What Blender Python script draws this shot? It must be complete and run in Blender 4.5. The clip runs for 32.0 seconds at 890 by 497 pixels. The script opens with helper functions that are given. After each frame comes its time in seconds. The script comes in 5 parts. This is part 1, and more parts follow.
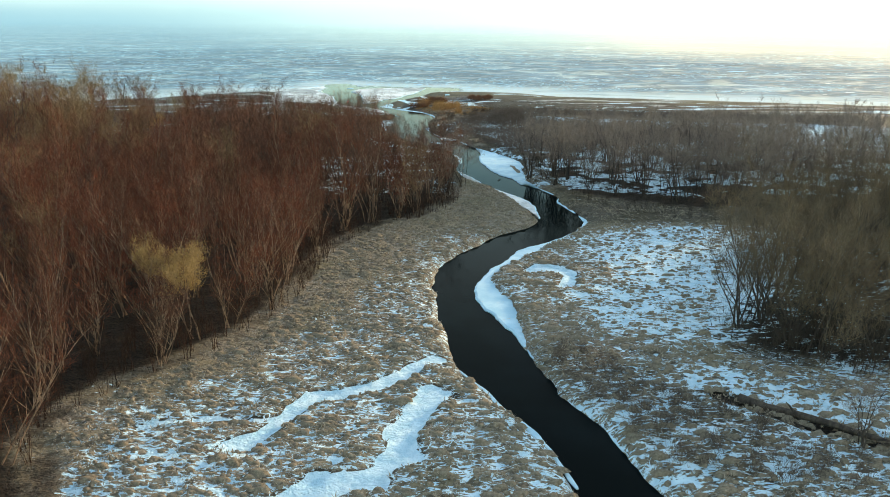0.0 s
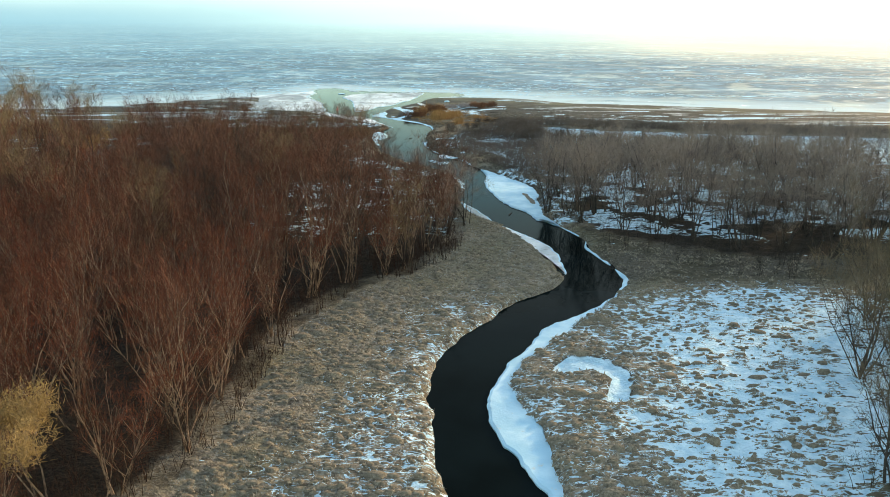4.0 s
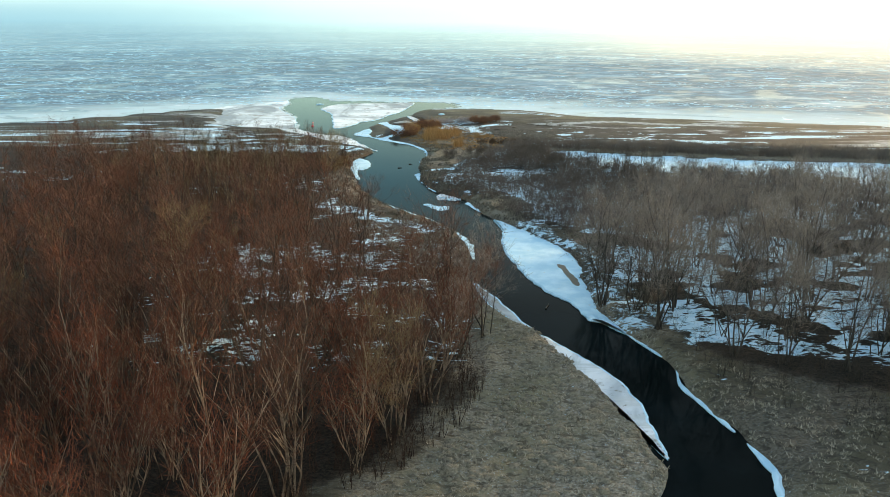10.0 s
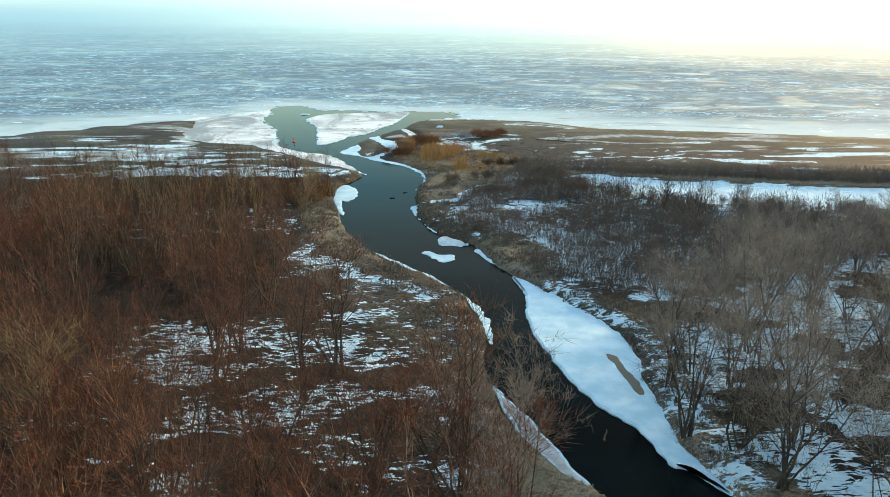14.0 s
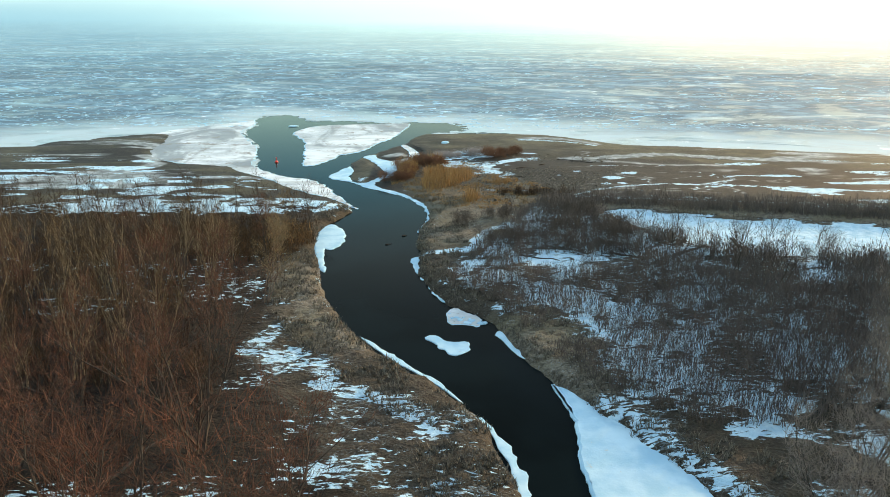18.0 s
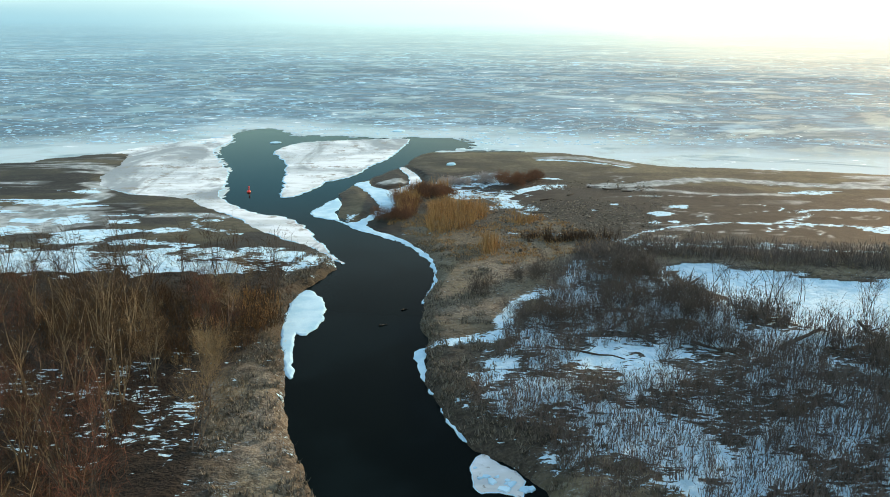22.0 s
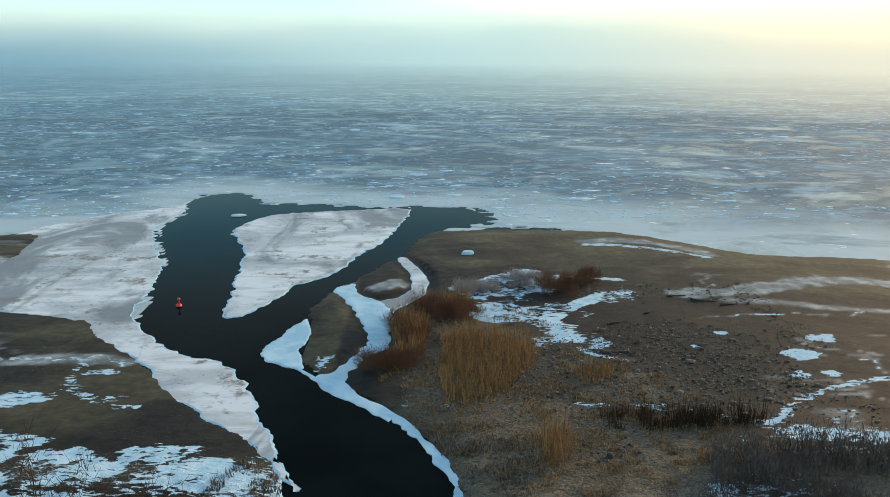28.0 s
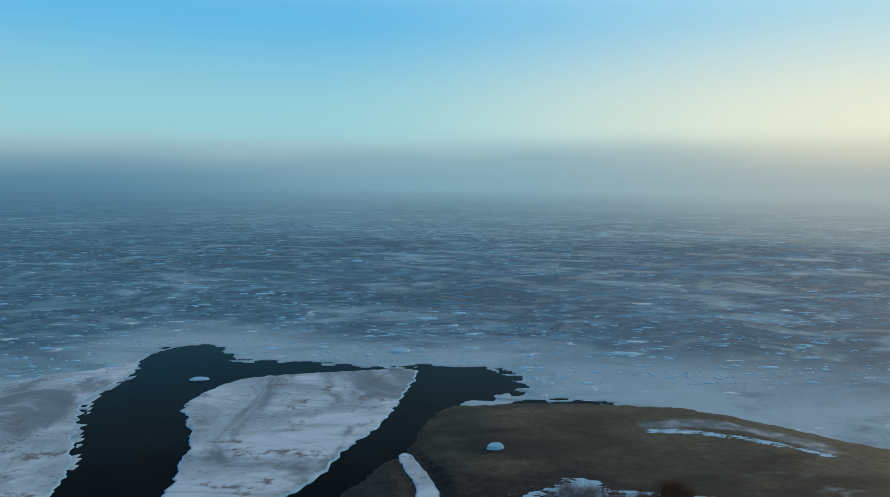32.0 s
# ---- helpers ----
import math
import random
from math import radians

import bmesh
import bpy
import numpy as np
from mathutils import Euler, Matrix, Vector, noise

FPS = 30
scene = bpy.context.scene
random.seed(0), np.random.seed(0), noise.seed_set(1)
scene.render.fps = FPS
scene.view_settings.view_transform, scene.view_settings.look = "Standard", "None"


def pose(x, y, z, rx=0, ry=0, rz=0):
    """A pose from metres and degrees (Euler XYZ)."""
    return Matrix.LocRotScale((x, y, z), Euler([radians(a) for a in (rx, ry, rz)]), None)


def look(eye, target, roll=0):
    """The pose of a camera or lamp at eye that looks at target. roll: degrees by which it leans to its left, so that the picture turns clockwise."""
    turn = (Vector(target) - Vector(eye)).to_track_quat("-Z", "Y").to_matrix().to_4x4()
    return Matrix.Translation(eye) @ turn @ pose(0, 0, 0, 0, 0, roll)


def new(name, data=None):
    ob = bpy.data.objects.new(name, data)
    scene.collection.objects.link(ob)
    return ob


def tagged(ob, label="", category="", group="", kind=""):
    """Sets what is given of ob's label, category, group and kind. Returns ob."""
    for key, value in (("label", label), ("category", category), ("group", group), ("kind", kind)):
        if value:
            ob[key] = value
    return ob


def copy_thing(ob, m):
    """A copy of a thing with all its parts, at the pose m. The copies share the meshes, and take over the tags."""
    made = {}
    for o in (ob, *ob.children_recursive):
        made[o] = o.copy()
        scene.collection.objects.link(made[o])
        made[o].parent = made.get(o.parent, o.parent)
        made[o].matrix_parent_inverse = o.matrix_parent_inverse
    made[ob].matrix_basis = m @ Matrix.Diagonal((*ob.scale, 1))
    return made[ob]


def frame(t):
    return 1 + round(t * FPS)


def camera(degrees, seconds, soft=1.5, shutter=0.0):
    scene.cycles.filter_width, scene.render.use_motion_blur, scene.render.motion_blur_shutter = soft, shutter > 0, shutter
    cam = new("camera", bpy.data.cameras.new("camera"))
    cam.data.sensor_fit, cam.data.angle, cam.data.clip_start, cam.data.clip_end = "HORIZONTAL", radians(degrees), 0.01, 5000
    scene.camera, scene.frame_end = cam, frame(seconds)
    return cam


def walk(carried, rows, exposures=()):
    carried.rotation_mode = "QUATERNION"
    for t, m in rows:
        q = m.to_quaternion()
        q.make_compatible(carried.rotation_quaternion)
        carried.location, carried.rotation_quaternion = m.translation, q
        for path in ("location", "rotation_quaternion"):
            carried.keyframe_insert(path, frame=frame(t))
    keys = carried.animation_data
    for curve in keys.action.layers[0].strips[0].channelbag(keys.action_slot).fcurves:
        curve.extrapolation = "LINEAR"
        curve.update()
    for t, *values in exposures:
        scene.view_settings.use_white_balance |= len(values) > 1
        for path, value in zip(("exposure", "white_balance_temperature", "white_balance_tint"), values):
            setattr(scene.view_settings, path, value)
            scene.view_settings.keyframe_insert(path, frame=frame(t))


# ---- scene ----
cam = camera(60.56, 32.0, soft=0.85)
# seconds, x, y, height, yaw, pitch, roll of a steady drone flight
ROWS = [
    (0.0, 0.00, -0.00, 28.00, 0.15, -16.84, -0.34),
    (2.0, 0.14, 12.43, 28.12, 0.27, -16.89, -0.32),
    (4.0, -0.14, 25.37, 27.99, 0.09, -16.89, -0.33),
    (6.0, -0.65, 38.50, 27.86, -0.12, -16.85, -0.32),
    (8.0, -1.21, 51.05, 27.91, -0.38, -16.81, -0.33),
    (10.0, -1.87, 63.54, 28.04, -0.74, -16.96, -0.37),
    (12.0, -2.39, 75.99, 27.92, -1.06, -17.02, -0.37),
    (14.0, -2.72, 88.55, 27.96, -1.19, -16.90, -0.31),
    (16.0, -2.70, 100.90, 28.23, -0.99, -16.96, -0.36),
    (18.0, -3.09, 114.09, 28.33, -1.02, -16.99, -0.41),
    (20.0, -3.60, 127.40, 28.16, -1.13, -16.94, -0.39),
    (22.0, -4.19, 141.39, 28.02, -1.20, -16.92, -0.30),
    (24.0, -4.87, 155.15, 27.90, -1.34, -16.79, -0.33),
    (25.0, -5.14, 161.74, 27.80, -1.37, -16.69, -0.34),
    (26.0, -5.43, 168.50, 27.75, -1.41, -16.81, -0.35),
    (26.5, -5.57, 171.97, 27.74, -1.43, -16.68, -0.35),
    (27.0, -5.67, 175.41, 27.74, -1.44, -16.09, -0.34),
    (27.5, -5.75, 178.82, 27.73, -1.43, -15.15, -0.32),
    (28.0, -5.80, 182.22, 27.72, -1.41, -14.07, -0.30),
    (28.5, -5.83, 185.63, 27.72, -1.37, -13.00, -0.30),
    (29.0, -5.87, 189.07, 27.72, -1.33, -11.96, -0.30),
    (29.5, -5.91, 192.54, 27.72, -1.27, -10.90, -0.31),
    (30.0, -5.96, 196.07, 27.74, -1.20, -9.81, -0.32),
    (30.5, -6.04, 199.67, 27.77, -1.13, -8.64, -0.33),
    (31.0, -6.13, 203.32, 27.80, -1.04, -7.42, -0.34),
    (31.5, -6.24, 207.00, 27.84, -0.95, -6.16, -0.35),
    (32.0, -6.35, 210.70, 27.89, -0.85, -4.88, -0.36),
]
EXPOSURES = [(0.0, 2.22, 13300, 12), (13.0, 2.22, 13000, 12), (25.0, 1.98, 11700, 11), (28.0, 1.40, 10700, 12), (30.0, 0.88, 9200, 10), (32.0, 0.44, 7600, 6)]
walk(cam, [(t, pose(x, y, z, 90 + pitch, roll, yaw)) for t, x, y, z, yaw, pitch, roll in ROWS], EXPOSURES)

# ---- light ----
SUN_TURN, SUN_RISE = 50.0, 12.5
world = bpy.data.worlds.new("sky")
scene.world = world
world.use_nodes = True
wn = world.node_tree.nodes
sky = wn.new("ShaderNodeTexSky")
sky.sky_type, sky.sun_disc = "NISHITA", False
sky.sun_elevation, sky.sun_rotation = radians(SUN_RISE), radians(SUN_TURN)
sky.air_density, sky.dust_density, sky.ozone_density = 1.0, 0.1, 2.6
wn["Background"].inputs["Strength"].default_value = 0.15
world.node_tree.links.new(sky.outputs["Color"], wn["Background"].inputs["Color"])

sun_data = bpy.data.lights.new("sun", "SUN")
sun_data.energy, sun_data.angle, sun_data.color = 1.1, radians(3.0), (1.0, 0.82, 0.65)
sun = new("sun", sun_data)
a, e = radians(SUN_TURN), radians(SUN_RISE)
sun.matrix_world = look((0, 0, 0), (-math.sin(a) * math.cos(e), -math.cos(a) * math.cos(e), -math.sin(e)))


# ---- materials ----
class Nodes:
    """Short hand for building one node material."""

    def __init__(self, name, rough=0.8, metal=0.0, spec=0.5):
        self.m = bpy.data.materials.new(name)
        self.m.use_nodes = True
        self.t = self.m.node_tree
        self.b = self.t.nodes["Principled BSDF"]
        self.b.inputs["Roughness"].default_value = rough
        self.b.inputs["Metallic"].default_value = metal
        self.b.inputs["Specular IOR Level"].default_value = spec

    def n(self, kind, **ins):
        nd = self.t.nodes.new("ShaderNode" + kind)
        for k, v in ins.items():
            self.put(nd.inputs[k.replace("_", " ")], v)
        return nd

    def put(self, socket, v):
        if isinstance(v, bpy.types.NodeSocket):
            self.t.links.new(v, socket)
        elif isinstance(v, tuple) and len(v) == 3 and socket.type == "RGBA":
            socket.default_value = (*v, 1)
        else:
            socket.default_value = v

    def place(self, stretch=(1, 1, 1), turn=0.0):
        g = self.n("NewGeometry")
        mp = self.n("Mapping", Vector=g.outputs["Position"], Scale=stretch, Rotation=(0, 0, turn))
        return mp.outputs["Vector"]

    def noise(self, scale, detail=4.0, rough=0.55, where=None, distort=0.0):
        nd = self.n("TexNoise", Scale=scale, Detail=detail, Roughness=rough, Distortion=distort)
        self.put(nd.inputs["Vector"], where if where is not None else self.place())
        return nd.outputs["Fac"]

    def ramp(self, fac, lo, hi, a=0.0, b=1.0):
        nd = self.n("MapRange", Value=fac, From_Min=lo, From_Max=hi, To_Min=a, To_Max=b)
        nd.interpolation_type = "SMOOTHSTEP"
        return nd.outputs["Result"]

    def mix(self, fac, a, b):
        nd = self.t.nodes.new("ShaderNodeMix")
        nd.data_type = "RGBA"
        self.put(nd.inputs[0], fac)
        self.put(nd.inputs[6], a)
        self.put(nd.inputs[7], b)
        return nd.outputs[2]

    def math(self, op, a, b):
        nd = self.t.nodes.new("ShaderNodeMath")
        nd.operation = op
        self.put(nd.inputs[0], a)
        self.put(nd.inputs[1], b)
        return nd.outputs[0]

    def attr(self, name):
        nd = self.t.nodes.new("ShaderNodeAttribute")
        nd.attribute_name = name
        sp = self.n("SeparateColor", Color=nd.outputs["Color"])
        return sp.outputs[0], sp.outputs[1], sp.outputs[2]

    def rand(self):
        return self.t.nodes.new("ShaderNodeObjectInfo").outputs["Random"]

    def island(self):
        return self.n("NewGeometry").outputs["Random Per Island"]

    def bump(self, height, strength=0.5, distance=0.1):
        bp = self.n("Bump", Height=height, Strength=strength, Distance=distance)
        self.put(self.b.inputs["Normal"], bp.outputs["Normal"])

    def color(self, c):
        self.put(self.b.inputs["Base Color"], c)
        return self

    def rough(self, v):
        self.put(self.b.inputs["Roughness"], v)


def ground_material():
    s = Nodes("meadow_ground", 0.9, 0, 0.2)
    snow, mud, sand = s.attr("zone")
    litter_and_shade, pool, hollow = s.attr("zone_b")
    gold, ditch, creek = s.attr("zone_c")  # creek: clean frozen channel
    fine, mid, wide = s.noise(5.0, 6), s.noise(1.1, 4), s.noise(0.12, 3)
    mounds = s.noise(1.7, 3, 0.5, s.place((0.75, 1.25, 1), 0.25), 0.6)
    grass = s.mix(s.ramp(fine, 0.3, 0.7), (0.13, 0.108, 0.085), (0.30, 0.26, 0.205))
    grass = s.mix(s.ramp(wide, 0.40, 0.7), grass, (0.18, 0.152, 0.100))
    # grass colour goes darker in the hollows of the mound relief
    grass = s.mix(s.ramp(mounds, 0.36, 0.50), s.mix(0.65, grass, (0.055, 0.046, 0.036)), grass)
    # near-black floor colour: brown litter with the woods' shade painted in
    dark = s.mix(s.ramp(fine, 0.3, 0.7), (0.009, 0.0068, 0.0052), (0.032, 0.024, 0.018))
    c = s.mix(litter_and_shade, grass, dark)
    wet = s.mix(s.ramp(mid, 0.35, 0.65), (0.0135, 0.0110, 0.0084), (0.036, 0.0296, 0.0222))
    wet = s.mix(s.ramp(s.noise(0.14, 5, 0.6), 0.40, 0.60), s.mix(0.5, wet, (0.012, 0.011, 0.010)), wet)
    wet = s.mix(s.math("MULTIPLY", s.ramp(s.noise(7.0, 3), 0.62, 0.70), s.ramp(s.noise(0.10, 3), 0.45, 0.6)), wet, (0.16, 0.145, 0.12))
    c = s.mix(mud, c, wet)
    damp = s.ramp(s.noise(0.045, 4, 0.5, s.place((0.8, 1.3, 1)), 1.0), 0.48, 0.62)
    tan = s.mix(s.ramp(mid, 0.3, 0.7), (0.068, 0.060, 0.036), (0.118, 0.104, 0.062))
    tan = s.mix(s.ramp(s.noise(0.16, 5, 0.6, s.place((0.6, 1.4, 1))), 0.38, 0.58), s.mix(0.45, tan, (0.035, 0.029, 0.016)), tan)
    c = s.mix(sand, c, tan)
    c = s.mix(s.math('MULTIPLY', damp, s.math('MULTIPLY', mud, 0.62)), c, (0.007, 0.0062, 0.005))
    c = s.mix(gold, c, s.mix(s.ramp(fine, 0.3, 0.7), (0.048, 0.039, 0.029), (0.17, 0.135, 0.092)))
    streak = s.noise(1.9, 5, 0.6, s.place((0.6, 1.5, 1)), 0.5)
    level = s.math("ADD", s.math("MULTIPLY", streak, 0.8), s.math("MULTIPLY", hollow, 0.2))
    need = s.math("SUBTRACT", 0.80, s.math("MULTIPLY", snow, 0.44))
    cover = s.ramp(s.math("SUBTRACT", level, need), -0.012, 0.022)
    rim = s.math("ABSOLUTE", s.math("SUBTRACT", mounds, 0.485), 0.0)
    thin = s.math("MULTIPLY", s.ramp(snow, 0.30, 0.62, 0.0, 0.034), s.ramp(s.noise(0.55, 4, 0.6), 0.36, 0.62))
    lines = s.ramp(s.math("SUBTRACT", rim, thin), 0.006, -0.006)
    cover = s.math("MAXIMUM", cover, s.math("MULTIPLY", lines, s.math("SUBTRACT", 1.0, s.math("MAXIMUM", mud, litter_and_shade))))
    cover = s.math("MAXIMUM", cover, s.ramp(creek, 0.44, 0.54))
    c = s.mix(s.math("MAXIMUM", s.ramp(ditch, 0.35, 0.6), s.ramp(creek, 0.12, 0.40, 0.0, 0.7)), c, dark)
    white = s.mix(s.ramp(mid, 0.3, 0.7), (0.31, 0.59, 0.73), (0.52, 0.76, 0.87))
    ice = s.mix(s.ramp(s.noise(0.5, 4), 0.4, 0.65), (0.13, 0.145, 0.145), (0.34, 0.37, 0.38))
    c = s.mix(pool, c, ice)
    c = s.mix(cover, c, white)
    s.color(c)
    s.rough(s.math("SUBTRACT", 0.95, s.math("MULTIPLY", s.math("MAXIMUM", s.math("MULTIPLY", mud, 0.4), pool), 0.45)))
    relief = s.math("ADD", fine, s.math("MULTIPLY", s.math("ADD", mid, mounds), 1.6))
    s.bump(s.math("MULTIPLY", relief, s.math("SUBTRACT", 1.0, s.math("MULTIPLY", s.math("MAXIMUM", mud, sand), 0.85))), 0.75, 0.16)
    return s.m


def snow_material():
    s = Nodes("packed_snow", 0.75, 0, 0.3)
    soft, grain = s.noise(0.35, 4), s.noise(6.0, 5)
    c = s.mix(s.ramp(soft, 0.35, 0.7), (0.27, 0.57, 0.73), (0.48, 0.75, 0.87))
    c = s.mix(s.ramp(s.noise(0.9, 6, 0.7), 0.62, 0.75), c, (0.55, 0.52, 0.47))
    s.color(c)
    s.bump(s.math("ADD", soft, s.math("MULTIPLY", grain, 0.2)), 0.5, 0.15)
    return s.m


def shelf_ice_material():
    s = Nodes("grey_shelf_ice", 0.5, 0, 0.4)
    soft, streak = s.noise(0.09, 6, 0.6, None, 0.8), s.noise(0.35, 6, 0.65, s.place((0.30, 1.2, 1), 0.3), 0.8)
    c = s.mix(s.ramp(soft, 0.36, 0.60), (0.36, 0.42, 0.46), (0.74, 0.79, 0.83))
    c = s.mix(s.ramp(streak, 0.46, 0.66), c, (0.50, 0.54, 0.55))
    wash = s.noise(0.05, 5, 0.6, s.place((1.2, 0.5, 1), -0.5), 1.2)
    c = s.mix(s.ramp(wash, 0.50, 0.60, 0.0, 0.85), c, (0.16, 0.185, 0.205))
    c = s.mix(s.ramp(s.noise(0.20, 8, 0.72), 0.54, 0.64), c, (0.22, 0.19, 0.165))
    c = s.mix(s.math("MULTIPLY", s.ramp(s.noise(1.6, 5, 0.7), 0.58, 0.66), s.ramp(soft, 0.58, 0.40)), c, (0.16, 0.14, 0.12))
    crack = s.n("TexVoronoi", Vector=s.place((0.05, 0.09, 1)), Scale=1.0)
    crack.feature = "DISTANCE_TO_EDGE"
    c = s.mix(s.ramp(crack.outputs["Distance"], 0.0, 0.008, 0.25, 0.0), c, (0.25, 0.29, 0.31))
    s.color(c)
    s.bump(s.math("ADD", soft, s.math("MULTIPLY", streak, 0.4)), 0.5, 0.12)
    return s.m


def lake_material():
    s = Nodes("lake_ice", 0.45, 0, 0.2)
    near = s.attr("shore")[0]
    broad = s.noise(0.016, 6, 0.66, s.place((0.9, 0.9, 1)), 0.9)
    floes = s.noise(0.06, 7, 0.7, s.place((0.8, 1.0, 1), -0.12), 1.0)
    chips = s.noise(0.30, 5, 0.6, s.place((0.6, 1.1, 1), -0.1), 0.5)
    flecks = s.noise(0.75, 4, 0.6, s.place((0.5, 1.2, 1), 0.08), 0.4)
    wisps = s.noise(0.028, 6, 0.6, s.place((0.7, 1.2, 1), 0.15), 1.6)
    base = s.mix(s.ramp(broad, 0.44, 0.64), (0.013, 0.056, 0.096), (0.055, 0.155, 0.23))
    base = s.mix(s.ramp(floes, 0.47, 0.62), base, (0.16, 0.33, 0.43))
    base = s.mix(s.ramp(wisps, 0.52, 0.72, 0.0, 0.75), base, (0.42, 0.57, 0.62))
    base = s.mix(s.math("MULTIPLY", s.ramp(chips, 0.52, 0.42), s.ramp(wisps, 0.62, 0.48, 0.0, 0.45)), base, (0.014, 0.050, 0.075))
    base = s.mix(s.math("MULTIPLY", near, s.ramp(floes, 0.30, 0.55, 0.25, 0.95)), base, (0.44, 0.58, 0.63))
    base = s.mix(s.math("MULTIPLY", near, s.ramp(wisps, 0.44, 0.36, 0.0, 0.7)), base, (0.10, 0.21, 0.26))
    spot = s.math("ADD", chips, s.math("MULTIPLY", broad, 0.25))
    c = s.mix(s.ramp(spot, 0.77, 0.81), base, (0.72, 0.80, 0.84))
    c = s.mix(s.math("MULTIPLY", s.ramp(flecks, 0.66, 0.74), s.ramp(broad, 0.56, 0.42)), c, (0.70, 0.78, 0.82))
    s.color(c)
    s.rough(s.ramp(floes, 0.4, 0.6, 0.30, 0.7))
    s.bump(s.math("ADD", floes, chips), 0.2, 0.15)
    return s.m


def water_material():
    s = Nodes("river_water", 0.05, 0, 0.5)
    s.b.inputs["IOR"].default_value = 1.045
    s.b.inputs["Specular IOR Level"].default_value = 0.5
    s.color(s.mix(s.ramp(s.noise(0.09, 4), 0.40, 0.65), (0.002, 0.0048, 0.0050), (0.0035, 0.0085, 0.0095)))
    s.bump(s.math("ADD", s.noise(1.6, 3, 0.5, s.place((1, 0.5, 1))), s.noise(0.3, 2)), 0.12, 0.05)
    return s.m


def twig_material(name, a, b, c):
    s = Nodes(name, 0.85, 0, 0.2)
    k = s.mix(s.math("MULTIPLY", s.math("ADD", s.rand(), s.ramp(s.noise(0.16, 2), 0.38, 0.62)), 0.5), a, b)
    k = s.mix(s.math("MULTIPLY", s.island(), 0.6), k, c)
    s.color(k)
    return s.m


def bark_material(name, a, b):
    s = Nodes(name, 0.9, 0, 0.2)
    f = s.noise(3.0, 5, 0.6, s.place((1, 1, 0.25)))
    s.color(s.mix(s.ramp(f, 0.35, 0.65), a, b))
    s.bump(f, 0.5, 0.03)
    return s.m


def blade_material(name, a, b):
    s = Nodes(name, 0.85, 0, 0.2)
    s.color(s.mix(s.island(), a, b))
    return s.m


def mist_glow_material(name, radius, cover, low, high, gain=2.4, veil=False, glow=(0.39, 0.49, 0.57)):
    """Glowing shell that paints sunlit fog far out over the lake: cool away from the sun, warm towards it, thinning
    upwards.
    """
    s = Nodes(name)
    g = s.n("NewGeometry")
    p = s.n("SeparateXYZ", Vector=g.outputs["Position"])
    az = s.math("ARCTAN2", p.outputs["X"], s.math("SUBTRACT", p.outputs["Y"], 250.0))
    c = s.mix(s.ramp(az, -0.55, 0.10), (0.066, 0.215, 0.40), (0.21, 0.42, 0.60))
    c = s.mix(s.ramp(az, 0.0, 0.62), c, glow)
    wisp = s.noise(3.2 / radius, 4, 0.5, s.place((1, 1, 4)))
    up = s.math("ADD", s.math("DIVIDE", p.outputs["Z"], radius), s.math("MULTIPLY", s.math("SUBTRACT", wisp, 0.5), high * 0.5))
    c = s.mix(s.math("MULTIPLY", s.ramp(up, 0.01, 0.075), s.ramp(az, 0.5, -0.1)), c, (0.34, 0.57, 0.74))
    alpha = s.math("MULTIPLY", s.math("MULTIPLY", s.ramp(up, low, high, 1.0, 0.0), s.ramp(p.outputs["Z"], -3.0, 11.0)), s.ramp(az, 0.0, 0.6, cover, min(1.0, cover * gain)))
    # the far shell also glows with painted blue sky, paler towards the sun
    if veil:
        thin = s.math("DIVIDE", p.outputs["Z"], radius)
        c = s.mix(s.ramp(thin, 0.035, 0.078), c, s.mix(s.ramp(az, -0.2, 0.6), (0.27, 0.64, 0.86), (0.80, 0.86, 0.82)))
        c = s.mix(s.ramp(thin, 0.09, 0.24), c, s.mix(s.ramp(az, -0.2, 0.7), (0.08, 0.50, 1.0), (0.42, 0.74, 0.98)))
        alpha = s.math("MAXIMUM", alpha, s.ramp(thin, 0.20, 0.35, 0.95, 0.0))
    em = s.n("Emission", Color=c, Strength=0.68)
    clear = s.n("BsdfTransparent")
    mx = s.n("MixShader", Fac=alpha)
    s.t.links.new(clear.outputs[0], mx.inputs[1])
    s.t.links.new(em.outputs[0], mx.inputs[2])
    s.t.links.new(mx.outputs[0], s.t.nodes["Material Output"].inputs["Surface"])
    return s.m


MEADOW, SNOW, SHELF, LAKE, WATER = ground_material(), snow_material(), shelf_ice_material(), lake_material(), water_material()
TWIG_RUST = twig_material("rust_twigs", (0.056, 0.026, 0.014), (0.036, 0.020, 0.013), (0.085, 0.050, 0.027))
TWIG_RED = twig_material("red_twigs", (0.16, 0.034, 0.017), (0.038, 0.022, 0.017), (0.13, 0.054, 0.031))
TWIG_GREY = twig_material("grey_twigs", (0.22, 0.172, 0.150), (0.155, 0.122, 0.110), (0.28, 0.22, 0.185))
TWIG_UMBER = twig_material("umber_twigs", (0.13, 0.094, 0.062), (0.09, 0.066, 0.046), (0.18, 0.134, 0.086))
TWIG_PLUM = twig_material("plum_twigs", (0.135, 0.044, 0.028), (0.062, 0.034, 0.027), (0.145, 0.072, 0.046))
TWIG_GOLD = twig_material("golden_twigs", (0.34, 0.205, 0.080), (0.27, 0.165, 0.070), (0.44, 0.30, 0.14))
# maroon brush with the left wood's inner shade put into its colour
TWIG_MAROON_SHADED = twig_material("shaded_maroon_twigs", (0.030, 0.012, 0.008), (0.020, 0.011, 0.0075), (0.045, 0.022, 0.014))
TWIG_TAN = twig_material("tan_twigs", (0.19, 0.125, 0.068), (0.135, 0.090, 0.052), (0.24, 0.17, 0.10))
